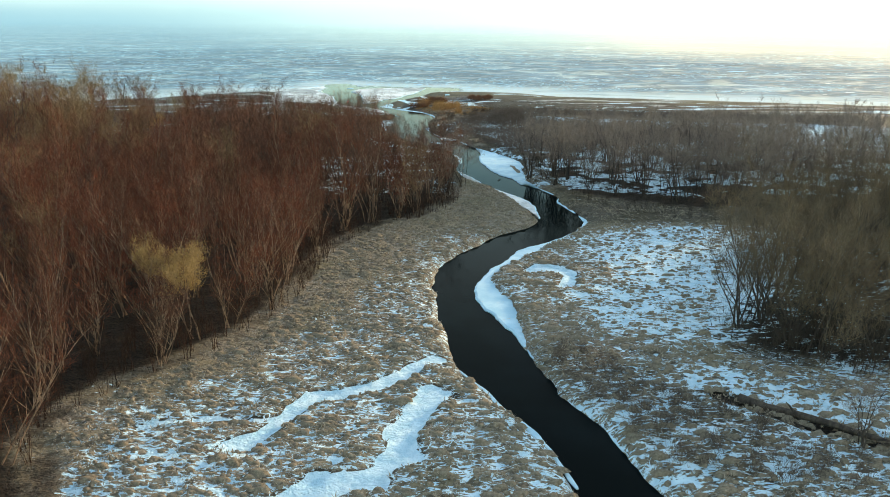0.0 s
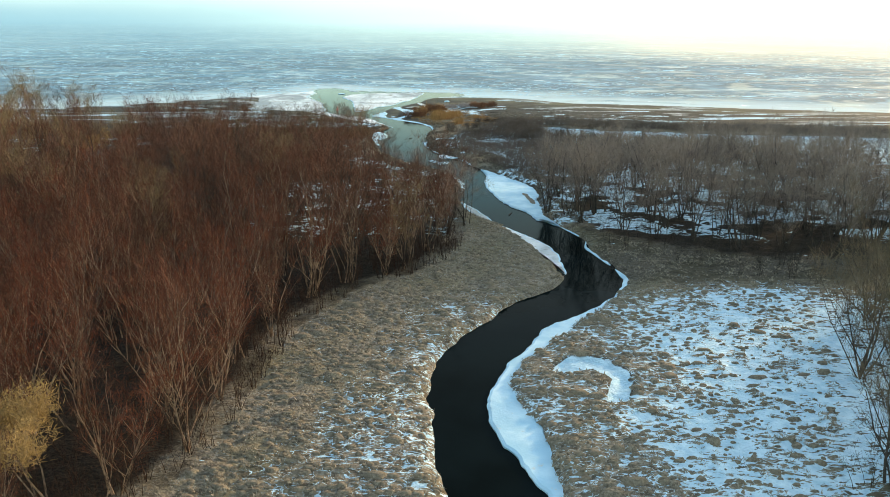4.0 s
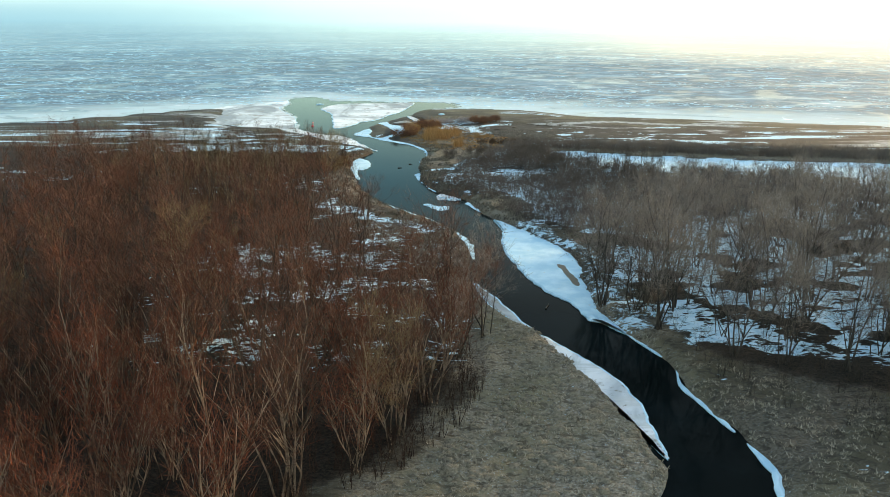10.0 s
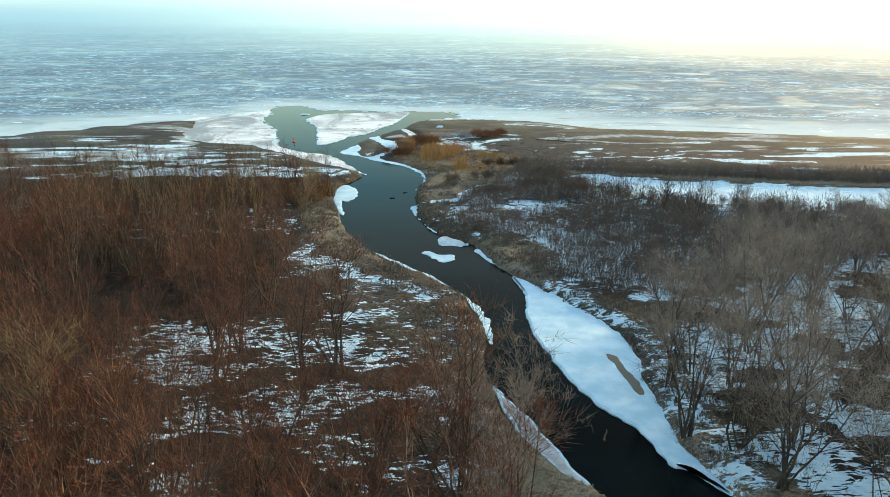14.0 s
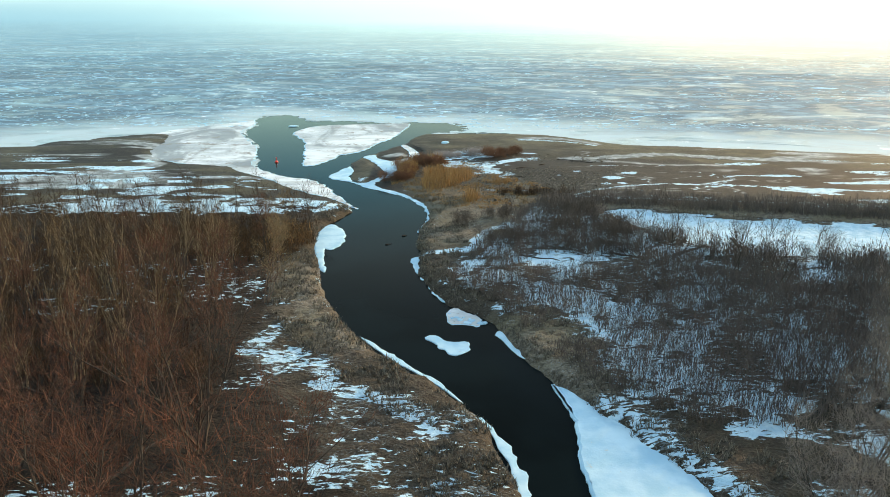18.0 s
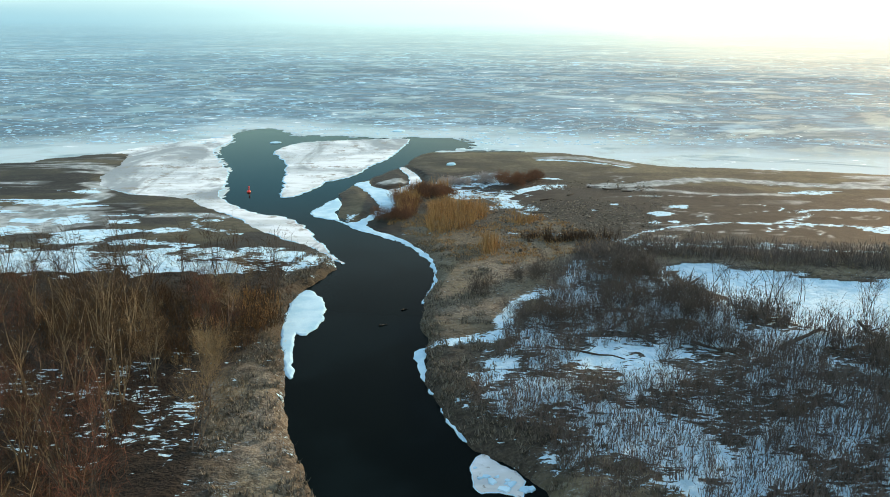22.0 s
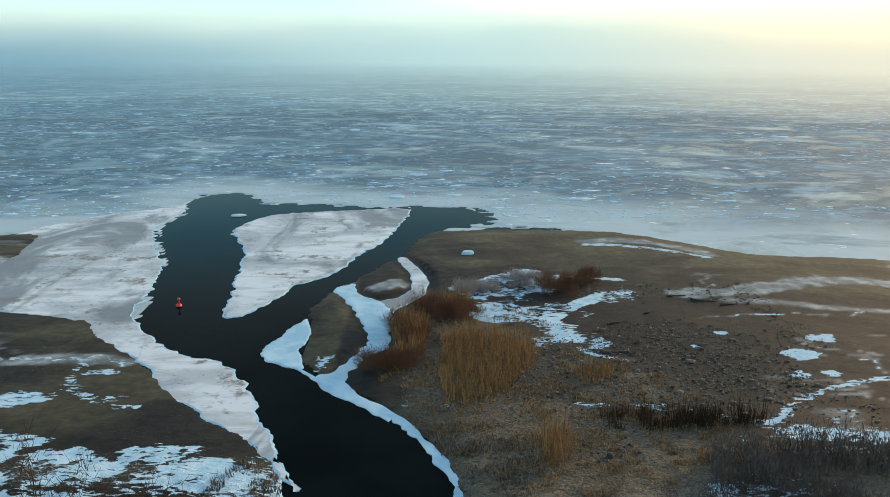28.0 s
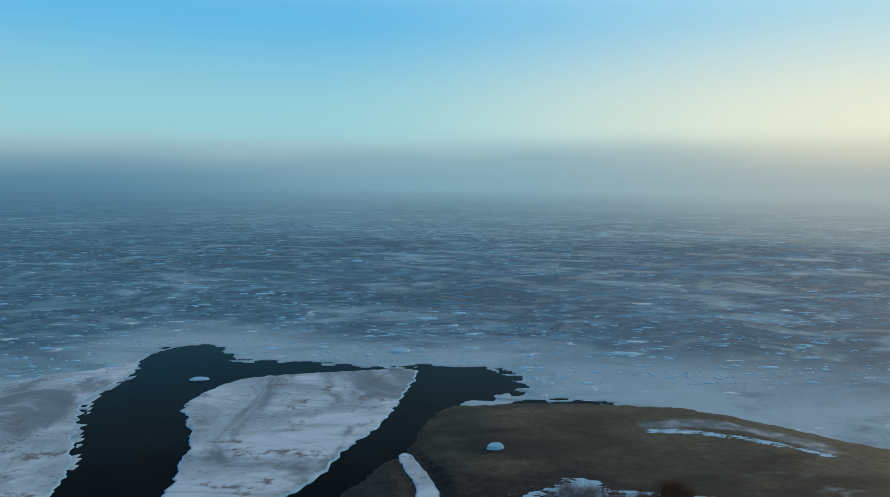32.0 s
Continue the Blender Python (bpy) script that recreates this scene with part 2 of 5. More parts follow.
TWIG_OCHRE = twig_material("ochre_twigs", (0.066, 0.036, 0.017), (0.042, 0.023, 0.012), (0.105, 0.064, 0.031))
TWIG_DARK = twig_material("dark_twigs", (0.085, 0.068, 0.058), (0.055, 0.045, 0.040), (0.13, 0.10, 0.085))
TWIG_SAP = twig_material("sapling_twigs", (0.12, 0.10, 0.09), (0.08, 0.066, 0.06), (0.18, 0.15, 0.135))
TWIG_SHORE = twig_material("maroon_brown_twigs", (0.15, 0.060, 0.036), (0.10, 0.045, 0.030), (0.21, 0.105, 0.062))
# brown brush darkened to paint the shade at the right wood's foot
TWIG_SHADE = twig_material("shaded_brush_twigs", (0.045, 0.035, 0.028), (0.030, 0.024, 0.020), (0.070, 0.054, 0.042))
TWIG_FROST = twig_material("frosted_twigs", (0.28, 0.24, 0.23), (0.15, 0.11, 0.10), (0.48, 0.46, 0.46))
BARK_PALE = bark_material("pale_bark", (0.075, 0.050, 0.038), (0.28, 0.198, 0.15))
BARK_TAN = bark_material("tan_bark", (0.12, 0.088, 0.058), (0.30, 0.23, 0.155))
BARK_DARK = bark_material("dark_bark", (0.035, 0.028, 0.024), (0.085, 0.068, 0.056))
STRAW = blade_material("dry_grass", (0.20, 0.166, 0.126), (0.44, 0.375, 0.295))
STRAW_GREY = blade_material("grey_grass", (0.075, 0.066, 0.054), (0.24, 0.212, 0.172))
REED = blade_material("orange_reed", (0.19, 0.085, 0.034), (0.46, 0.27, 0.12))


# ---- helpers ----
def hash2(ix, iy, seed):
    v = np.sin(ix * 127.1 + iy * 311.7 + seed * 74.7) * 43758.5453
    return v - np.floor(v)


def value_noise(x, y, seed=0):
    ix, iy = np.floor(x), np.floor(y)
    fx, fy = x - ix, y - iy
    fx, fy = fx * fx * (3 - 2 * fx), fy * fy * (3 - 2 * fy)
    a, b = hash2(ix, iy, seed), hash2(ix + 1, iy, seed)
    c, d = hash2(ix, iy + 1, seed), hash2(ix + 1, iy + 1, seed)
    return (a * (1 - fx) + b * fx) * (1 - fy) + (c * (1 - fx) + d * fx) * fy


def fbm(x, y, octaves=4, seed=0):
    total, amp, norm = 0.0, 1.0, 0.0
    for k in range(octaves):
        total = total + amp * value_noise(x * 2 ** k, y * 2 ** k, seed + k)
        norm += amp
        amp *= 0.5
    return total / norm


def smooth(a, b, v):
    t = np.clip((v - a) / (b - a), 0, 1)
    return t * t * (3 - 2 * t)


def curve(points, step=1.0, closed=False):
    """A Catmull-Rom line through the points, sampled about every step metres."""
    p = np.array(points, float)
    n = len(p)
    out = []
    for i in range(n if closed else n - 1):
        if closed:
            a, b, c, d = p[i - 1], p[i], p[(i + 1) % n], p[(i + 2) % n]
        else:
            a, b, c, d = p[max(i - 1, 0)], p[i], p[i + 1], p[min(i + 2, n - 1)]
        k = max(1, min(60, int(np.linalg.norm(c - b) / step)))
        t = np.linspace(0, 1, k, endpoint=False)[:, None]
        out.append(0.5 * (2 * b + (c - a) * t + (2 * a - 5 * b + 4 * c - d) * t ** 2 + (3 * b - a - 3 * c + d) * t ** 3))
    if not closed:
        out.append(p[-1:])
    return np.concatenate(out)


def inside(px, py, poly):
    res = np.zeros(px.shape, bool)
    x0, y0 = poly[-1]
    for x1, y1 in poly:
        if y0 != y1:
            hit = ((y0 > py) != (y1 > py)) & (px < (x1 - x0) * (py - y0) / (y1 - y0) + x0)
            res ^= hit
        x0, y0 = x1, y1
    return res


def signed(px, py, poly, reach=14.0):
    """Distance to the outline, positive inside, cut off at reach."""
    best = np.full(px.shape, reach * reach)
    x0, y0 = poly[-1]
    for x1, y1 in poly:
        m = (px > min(x0, x1) - reach) & (px < max(x0, x1) + reach) & (py > min(y0, y1) - reach) & (py < max(y0, y1) + reach)
        if m.any():
            qx, qy = px[m] - x0, py[m] - y0
            dx, dy = x1 - x0, y1 - y0
            t = np.clip((qx * dx + qy * dy) / (dx * dx + dy * dy + 1e-9), 0, 1)
            best[m] = np.minimum(best[m], (qx - t * dx) ** 2 + (qy - t * dy) ** 2)
        x0, y0 = x1, y1
    return np.sqrt(best) * np.where(inside(px, py, poly), 1, -1)


def mesh_from(name, verts, faces, material, shade=False):
    me = bpy.data.meshes.new(name)
    me.from_pydata(verts, [], faces)
    me.materials.append(material)
    if shade:
        me.polygons.foreach_set("use_smooth", np.ones(len(me.polygons), bool))
    me.update()
    return me


def sheet(name, xs, ys, heights, material):
    """A height field over a grid as one smooth mesh."""
    nx, ny = len(xs), len(ys)
    gx, gy = np.meshgrid(xs, ys)
    co = np.stack([gx.ravel(), gy.ravel(), heights.ravel()], 1)
    i = (np.arange(ny - 1)[:, None] * nx + np.arange(nx - 1)[None, :]).ravel()
    quads = np.stack([i, i + 1, i + nx + 1, i + nx], 1)
    me = bpy.data.meshes.new(name)
    me.vertices.add(len(co))
    me.vertices.foreach_set("co", co.ravel())
    me.loops.add(quads.size)
    me.loops.foreach_set("vertex_index", quads.ravel())
    me.polygons.add(len(quads))
    me.polygons.foreach_set("loop_start", np.arange(0, quads.size, 4))
    me.polygons.foreach_set("use_smooth", np.ones(len(quads), bool))
    me.update(calc_edges=True)
    me.materials.append(material)
    return new(name, me)


def paint(ob, name, r, g, b):
    at = ob.data.color_attributes.new(name, "FLOAT_COLOR", "POINT")
    rgba = np.stack([r.ravel(), g.ravel(), b.ravel(), np.ones(r.size)], 1).astype(np.float32)
    at.data.foreach_set("color", rgba.ravel())


def spread(inner0, inner1, step, outer0, outer1, grow=1.35):
    """Grid lines: even inside, ever wider apart outside."""
    mid = list(np.arange(inner0, inner1 + step / 2, step))
    lo, hi, s = [inner0], [inner1], step
    while lo[-1] > outer0:
        s *= grow
        lo.append(max(outer0, lo[-1] - s))
    s = step
    while hi[-1] < outer1:
        s *= grow
        hi.append(min(outer1, hi[-1] + s))
    return np.array(lo[:0:-1] + mid + hi[1:])


# ---- plan: river, shore and lake ----
LEFT_BANK = [(30, -60), (20, 10), (11.5, 32), (8.4, 40.2), (6.2, 47.2), (3.4, 53), (1.1, 57.5), (0, 65), (-0.8, 72.2), (-1.3, 80),
             (-0.6, 85.1), (1.6, 89.6), (4.3, 94), (7.2, 98.7), (11, 102.2), (13.2, 106), (12.5, 112), (10.8, 119), (8, 127.6), (5, 132.8),
             (2.5, 139.5), (2.0, 147), (2.3, 153), (1.6, 159), (0.5, 163.5), (-2.5, 169), (-6.5, 174), (-10.3, 180), (-13.3, 187.4), (-15.4, 193.5)]
LEFT_MOUTH = [(-15.8, 198), (-17.6, 206), (-18.2, 213), (-17.4, 218), (-15.8, 222.5), (-14.8, 226.6), (-18.3, 233.3), (-24.1, 239.2), (-29, 245.5),
              (-38.2, 256.6), (-43, 262), (-54, 265.5), (-61.3, 275), (-63.5, 291), (-67, 303), (-76, 301), (-90, 290), (-112, 272), (-170, 240)]
RIGHT_BANK = [(38, -60), (28, 10), (17.4, 30), (13.4, 40.6), (11.8, 46.5), (9, 54), (7.3, 60.5), (6.9, 64.6), (6.8, 67.6), (6.6, 72), (5.5, 76.3),
              (5.2, 80.2), (6.3, 84), (8.5, 87.5), (12, 92.1), (15, 96.4), (18.6, 102.2), (20.1, 106), (19.7, 110.2), (18.6, 115), (18.1, 121),
              (17.2, 125.7), (15.5, 128.8), (14.3, 133.7), (14.1, 139.5), (14.2, 144), (15, 148.5), (14.8, 152.2), (12.3, 158.8), (9.3, 164.5)]
RIGHT_MOUTH = [(6.8, 169.5), (5.2, 174), (3.4, 179.8), (2.2, 183), (-0.7, 186.6), (-2.5, 190), (-3.9, 195), (-4.4, 198), (-4.5, 201), (-4.3, 205),
               (-4.9, 210), (-4.3, 216.2), (-3.3, 221.5), (-3.8, 228), (-5.7, 233.4), (-8.8, 238.7), (-12.8, 243), (-16.8, 248), (-18, 252), (-17.8, 256.4),
               (-18.9, 262), (-18.3, 267), (-16.9, 272), (-14.8, 276), (-12.3, 282.3), (-9.3, 287.5), (-8.5, 291.5), (-7.2, 298), (-5, 303), (-1.2, 305.3)]
RIGHT_SHORE = [(13, 305.6), (27, 303), (37, 294), (44, 289), (61, 286), (120, 272), (300, 230)]
OPEN_WATER = [(-38, 263), (-39.2, 272.4), (-42, 284), (-46, 294), (-50.5, 308), (-50, 319.5), (-53, 329.4), (-50.7, 338), (-46.6, 340.6), (-40.3, 335),
              (-37.7, 329), (-25.5, 327), (-20, 326), (-12.6, 324.4), (-7.4, 325.5), (1.2, 324.5), (4.7, 320.4), (6.2, 314.2), (4.4, 310), (-1.4, 304),
              (20, 298), (30, 200), (40, 100), (60, -80), (-20, -80), (-20, 100), (-38, 220)]
left = curve(LEFT_BANK + LEFT_MOUTH, 1.2)
right = curve(RIGHT_BANK + RIGHT_MOUTH + RIGHT_SHORE, 1.2)
WET = np.concatenate([left, [(-5200, -800), (-5200, 5200), (5200, 5200), (5200, -800)], right[::-1]])
OPEN = curve(OPEN_WATER, 1.0, True)


def land_distance(x, y):
    """Metres inland from the water's edge, negative over water."""
    rag = (fbm(x * 0.45, y * 0.45, 3, 5) - 0.5) * 1.1
    return -signed(x, y, WET) + rag


def land_height(x, y):
    d = land_distance(x, y)
    beach = smooth(222, 246, y) * smooth(-140, -100, x)
    rise = (0.75 * (1 - beach) + 0.42 * beach) * (0.75 + 0.5 * fbm(x * 0.03, y * 0.03, 2, 9))
    width = 0.7 * (1 - beach) + 5.0 * beach
    rolls = (fbm(x * 0.10, y * 0.10, 3, 3) - 0.5) * 0.35
    return np.where(d > 0, 0.02 + rise * (1 - np.exp(-np.maximum(d, 0) / width)) + rolls * smooth(0, 6, d), np.maximum(-0.7, d * 0.9))


def area(x, y, points, soft=2.5, wild=1.5):
    """Soft-edged region of the plan, 0 to 1."""
    poly = curve(points, 2.0, True)
    d = signed(x, y, poly, 10) + (fbm(x * 0.25, y * 0.25, 3, len(points)) - 0.5) * 2 * wild
    return smooth(-soft, soft, d)


def trail(x, y, points, width, soft=0.5):
    """A winding strip of the plan, 0 to 1, about width metres wide."""
    line = curve(points, 1.5)
    best = np.full(x.shape, 1e4)
    lo, hi = line.min(0) - 8, line.max(0) + 8
    m = (x > lo[0]) & (x < hi[0]) & (y > lo[1]) & (y < hi[1])
    for (x0, y0), (x1, y1) in zip(line, line[1:]):
        qx, qy, dx, dy = x[m] - x0, y[m] - y0, x1 - x0, y1 - y0
        t = np.clip((qx * dx + qy * dy) / (dx * dx + dy * dy + 1e-9), 0, 1)
        best[m] = np.minimum(best[m], np.hypot(qx - t * dx, qy - t * dy))
    half = width * (0.10 + 0.8 * fbm(x * 0.6, y * 0.6, 4, 77))
    return smooth(soft, -soft, best - half)


# woods in plan
LEFT_WOOD = [(-31, 30), (-28.4, 47), (-26.3, 52.5), (-23.4, 56), (-20.8, 60), (-17.6, 66), (-16.1, 75), (-15.2, 88), (-12.6, 95.5), (-10.2, 101), (-5.4, 105.5), (-1.4, 113), (1.2, 120), (1.5, 128),
             (0.5, 138), (-3, 148), (-10, 160), (-17, 172), (-20.5, 185), (-20.5, 205), (-22, 217), (-45, 220), (-80, 224), (-140, 215), (-190, 120), (-120, 10)]
RIGHT_WOOD_NEAR = [(52, 54), (40, 56), (31, 57.5), (25.5, 61.5), (26.5, 68), (30.5, 76), (34, 86), (40, 97), (60, 104), (110, 100), (120, 50), (75, 48)]
RIGHT_WOOD_FAR = [(17, 136), (20, 124), (26, 118), (36, 112), (60, 112), (130, 105), (150, 150), (130, 190), (70, 185), (40, 172), (24, 160), (17, 150)]
SAPLINGS = [(8, 172), (16, 162), (30, 164), (60, 178), (110, 186), (130, 205), (60, 206), (30, 210), (22, 224), (13, 226), (7, 214), (1, 200), (-1, 192), (4, 184)]
POND = [(22.5, 221.5), (26.6, 225), (34, 222.4), (43, 220), (60, 216.5), (110, 208), (110, 192), (62, 199), (50, 201), (40.8, 202.5), (34, 205), (29, 211), (25, 215)]
WOOD_EDGE = [(-29, 45), (-26, 52), (-20.5, 59.5), (-17, 66), (-15.4, 76), (-14.4, 88), (-9.4, 101), (-4, 105.5), (0.4, 113), (3.6, 118.8), (3.2, 128)]
RUST_FIELD = [(-40, 206), (-38, 217.8), (-28.8, 217.7), (-23.1, 216.9), (-19.1, 213.4), (-18.4, 205.7), (-19.3, 201.4), (-24.6, 198.1), (-29.5, 199.6)]
GRASS_RIGHT = [(2.6, 182), (7, 183.4), (10.5, 179.5), (11.4, 172.5), (12.6, 168.5), (8, 167.2), (5.2, 172.5)]
GRASS_LEFT = [(-15.6, 197), (-14, 188), (-10.8, 180.5), (-6.8, 174.6), (-9, 173.2), (-14, 177), (-18, 186), (-19.8, 197)]
# strip before the right wood, its shadow painted into the ground colour
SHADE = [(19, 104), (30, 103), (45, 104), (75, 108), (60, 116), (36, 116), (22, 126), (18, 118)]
SNOW_FIELD = [(18, 96), (25, 101), (34, 103), (44, 98), (40, 82), (29, 66), (21, 62), (14, 66), (12.5, 72), (18, 80), (17, 88)]


CHANNELS = [([(-14.5, 44.5), (-12.6, 46), (-11.7, 47.6), (-10.5, 50.5), (-9.7, 51.8), (-7.1, 52.3), (-5.6, 53.1), (-3.7, 54.7), (-2.2, 57.1), (-0.8, 58.8)], 1.4),
            ([(-21, 46.8), (-17.3, 48.1), (-12.3, 48.1)], 0.8),
            ([(-11, 37), (-7.3, 40.1), (-4.4, 41.4), (-3.2, 43.6), (-2.2, 48.6), (-0.6, 52.0)], 2.5),
            ([(10.0, 82.3), (11.5, 83.2), (12.9, 83.2), (13.7, 80.8), (13.5, 78.4), (13.0, 76.8)], 1.7)]
BROOK = [(-4.6, 202.4), (-1, 203), (2.2, 204.2), (2.7, 207.2), (4, 211), (5.8, 214), (8.5, 215), (10.4, 215.4), (10.6, 219), (13.4, 225.8)]
CREEK = [(-16.9, 271.5), (-14.9, 274.4), (-13.6, 269.9), (-11.2, 267.1), (-9.5, 262.8), (-9.5, 258.2), (-9.7, 252.2), (-11.3, 250.4), (-12.5, 247.1), (-12.7, 244.1), (-10.9, 241.0), (-8.6, 237.4), (-9.4, 237.6), (-12.2, 240.6), (-14.0, 242.2), (-15.6, 245.4), (-14.2, 246.8), (-13.2, 249.3), (-12.2, 252.2), (-11.6, 255.4), (-12.6, 259.7), (-15.1, 267.1)]
CREEK_EAST = [(-8.7, 287.4), (-6.4, 280.4), (-5.5, 274.2), (-6.3, 268.9), (-8.9, 264.6), (-9.6, 263.2), (-11.1, 266.9), (-9.1, 268.9), (-7.6, 272.2), (-7.9, 278.4), (-9.8, 286.0)]
KNOB = [(-21.9, 251.5), (-20.6, 255.5), (-18.9, 261.0), (-17.9, 258.0), (-17.5, 254.1), (-18.1, 251.7), (-17.1, 247.4), (-20.2, 248.8)]


def build_ground():
    xs = spread(-62, 68, 0.5, -5000, 5000)
    ys = spread(34, 310, 0.5, -600, 330, 1.5)
    gx, gy = np.meshgrid(xs, ys)
    h = land_height(gx, gy)
    d = land_distance(gx, gy)
    flat = smooth(222, 240, gy)
    pond = area(gx, gy, POND, 0.8, 0.6)
    hum = fbm(gx * 0.85, gy * 1.1, 2, 21)
    h = h + np.where(d > 0.3, (hum - 0.5) * 0.42 * (1 - flat * 0.85) * (1 - pond), 0)
    h = h - pond * (h - 0.25) * (h > 0.25)
    ice_path = np.zeros_like(h)
    for pts, w in CHANNELS:
        ice_path = np.maximum(ice_path, trail(gx, gy, pts, w, 0.45))
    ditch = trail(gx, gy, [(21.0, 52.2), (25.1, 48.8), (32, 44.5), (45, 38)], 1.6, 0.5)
    h = h - (ice_path * 0.3 + ditch * 0.5) * (d > 0.2)
    creek = np.zeros_like(h)
    for pts in (CREEK, CREEK_EAST, KNOB):
        creek = np.maximum(creek, smooth(-1.3, -0.2, signed(gx, gy, curve(pts, 1.0, True), 3)))
    h = h - creek * np.maximum(h - 0.02, 0)
    wood_l, wood_r = area(gx, gy, LEFT_WOOD, 1.5, 1.5), np.maximum(area(gx, gy, RIGHT_WOOD_NEAR, 2, 1.5), area(gx, gy, RIGHT_WOOD_FAR, 2.5, 2))
    sap = area(gx, gy, SAPLINGS, 2, 2)
    patch = fbm(gx * 0.09, gy * 0.12, 3, 31)
    patch2 = fbm(gx * 0.22, gy * 0.3, 3, 37)
    field = area(gx, gy, SNOW_FIELD, 3, 2)
    south = smooth(62, 48, gy)
    snow = 0.47 + 0.10 * smooth(0.45, 0.65, patch) + 0.10 * south
    snow = snow + field * 0.30
    snow = snow + trail(gx, gy, [(20, 55), (26, 51), (33, 47)], 6.0, 1.5) * 0.25
    snow = snow - 0.30 * smooth(94, 104, gy) * (1 - sap)
    snow = snow - 0.22 * trail(gx, gy, [(-27, 45), (-22, 58), (-14, 78), (-8, 98), (0, 108)], 11.0, 3.0)
    north_l = smooth(112, 126, gy) * wood_l
    snow = snow * (1 - wood_l * 0.75) + north_l * (0.16 + 0.44 * smooth(0.42, 0.58, patch2)) * smooth(-46, -22, gx) * smooth(160, 153, gy)
    snow = np.maximum(snow, wood_r * (0.14 + 0.68 * smooth(0.36, 0.52, patch2) * smooth(116, 124, gy)))
    snow = np.maximum(snow, sap * (0.54 + 0.40 * smooth(0.42, 0.60, patch2)))
    snow = np.maximum(snow, smooth(142, 150, gy) * smooth(176, 160, gy) * (gx < 3) * smooth(-20, -13, gx) * (0.42 + 0.32 * smooth(0.47, 0.65, patch2)))
    snow = np.maximum(snow, smooth(176, 184, gy) * smooth(216, 200, gy) * (gx < -5) * (0.37 + 0.16 * smooth(0.45, 0.65, patch2)))
    beach = smooth(226, 232, gy - 12 * smooth(30, -8, gx) * smooth(-12, -6, gx))
    streaks = fbm(gx * 0.10 + 5, gy * 0.33, 3, 41)
    side = np.clip(smooth(44, 56, gx) + smooth(-34, -46, gx), 0, 1)
    snow = snow * (1 - beach) + beach * (0.05 + 0.85 * smooth(0.62, 0.67, streaks) * smooth(278, 262, gy) * side)
    bank = area(gx, gy, [(-21, 174), (-17, 182), (-14.5, 178), (-9, 173.5), (-6, 170.5), (-12, 170), (-19, 168)], 1.5, 2.0)
    snow = np.maximum(snow, bank * (0.45 + 0.25 * smooth(0.42, 0.6, patch2)))
    spit = area(gx, gy, [(-15.5, 226.5), (-20, 232), (-30, 229), (-48, 232), (-70, 226), (-70, 219), (-45, 221), (-24, 221), (-17, 222)], 1.5, 1.8)
    snow = np.maximum(snow, spit * (0.58 + 0.40 * smooth(0.35, 0.6, patch2)))
    drift = area(gx, gy, [(-2.2, 271), (0.3, 276), (5.9, 279.5), (10.4, 277), (9.4, 270.5), (5, 266.5), (0, 268)], 0.9, 1.8)
    drift = np.maximum(drift, area(gx, gy, [(-2, 264), (4, 265.6), (9, 265.4), (14.4, 270.6), (18.9, 270.4), (17.4, 266.3), (12.8, 263.2), (9.5, 258.5), (11.6, 252.6), (6, 252), (4.5, 257.5), (-0.8, 257.8)], 0.9, 1.2))
    drift = np.maximum(drift, trail(gx, gy, [(11, 276.4), (13.2, 276.5), (19.9, 274.3)], 1.6, 0.6))
    drift = np.maximum(drift, trail(gx, gy, [(8.2, 252), (10.5, 249.5), (13, 248.2)], 0.9, 0.4))
    snow = np.maximum(snow, drift * (0.66 + 0.26 * smooth(0.40, 0.56, patch2)))
    islet = area(gx, gy, [(-17.2, 247), (-13.6, 246.6), (-13.2, 249.4), (-17.4, 250.6)], 0.7, 1.2)
    snow = np.maximum(snow, islet * 0.72)
    for pts, w in (([(-48, 249.2), (-41.5, 249.3), (-36, 249.9), (-33.4, 248.6)], 1.8), ([(-37.4, 248), (-37.1, 246.1), (-36.4, 243.6), (-33, 240.4), (-30, 239)], 1.5), ([(-9.6, 238.6), (-6, 240), (-4, 239)], 0.9)):
        snow = np.maximum(snow, trail(gx, gy, pts, w, 0.5) * 0.62)
    spots = np.zeros_like(snow)
    for px, py, pr in ((29.9, 249.3, 1.5), (34.1, 253.6, 1.3), (27.7, 244.8, 0.7), (30.6, 245, 0.8), (24.5, 255.2, 0.5), (20.6, 251.7, 0.4)):
        spots = np.maximum(spots, smooth(0.35, -0.25, np.hypot((gx - px) / 1.5, gy - py) / pr - 0.45 - fbm(gx * 0.9, gy * 0.9, 3, 87) * 0.9))
    spots = np.maximum(spots, trail(gx, gy, [(20.5, 234.6), (22.1, 236.4), (24.7, 239), (29.7, 242.2), (38, 244), (52, 243), (75, 238)], 1.3, 0.5) * 0.8)
    spots = np.maximum(spots, trail(gx, gy, [(6.5, 238.8), (9, 238.6), (13, 238), (17.9, 236.4), (20.5, 234.6)], 1.5, 0.6) * 0.62)
    spots = np.maximum(spots, trail(gx, gy, [(17.9, 294.2), (22, 293.8), (26, 292.6), (34.5, 286.1)], 1.6, 0.6) * 0.85)
    spots = np.maximum(spots, area(gx, gy, [(-36, 243.2), (-33, 242.6), (-31.5, 241.3), (-29.9, 239.1), (-34, 240.3)], 0.6, 1.6) * 0.85)
    wind = np.abs(fbm(gx * 0.075 + 3, gy * 0.19, 4, 111) - 0.5)
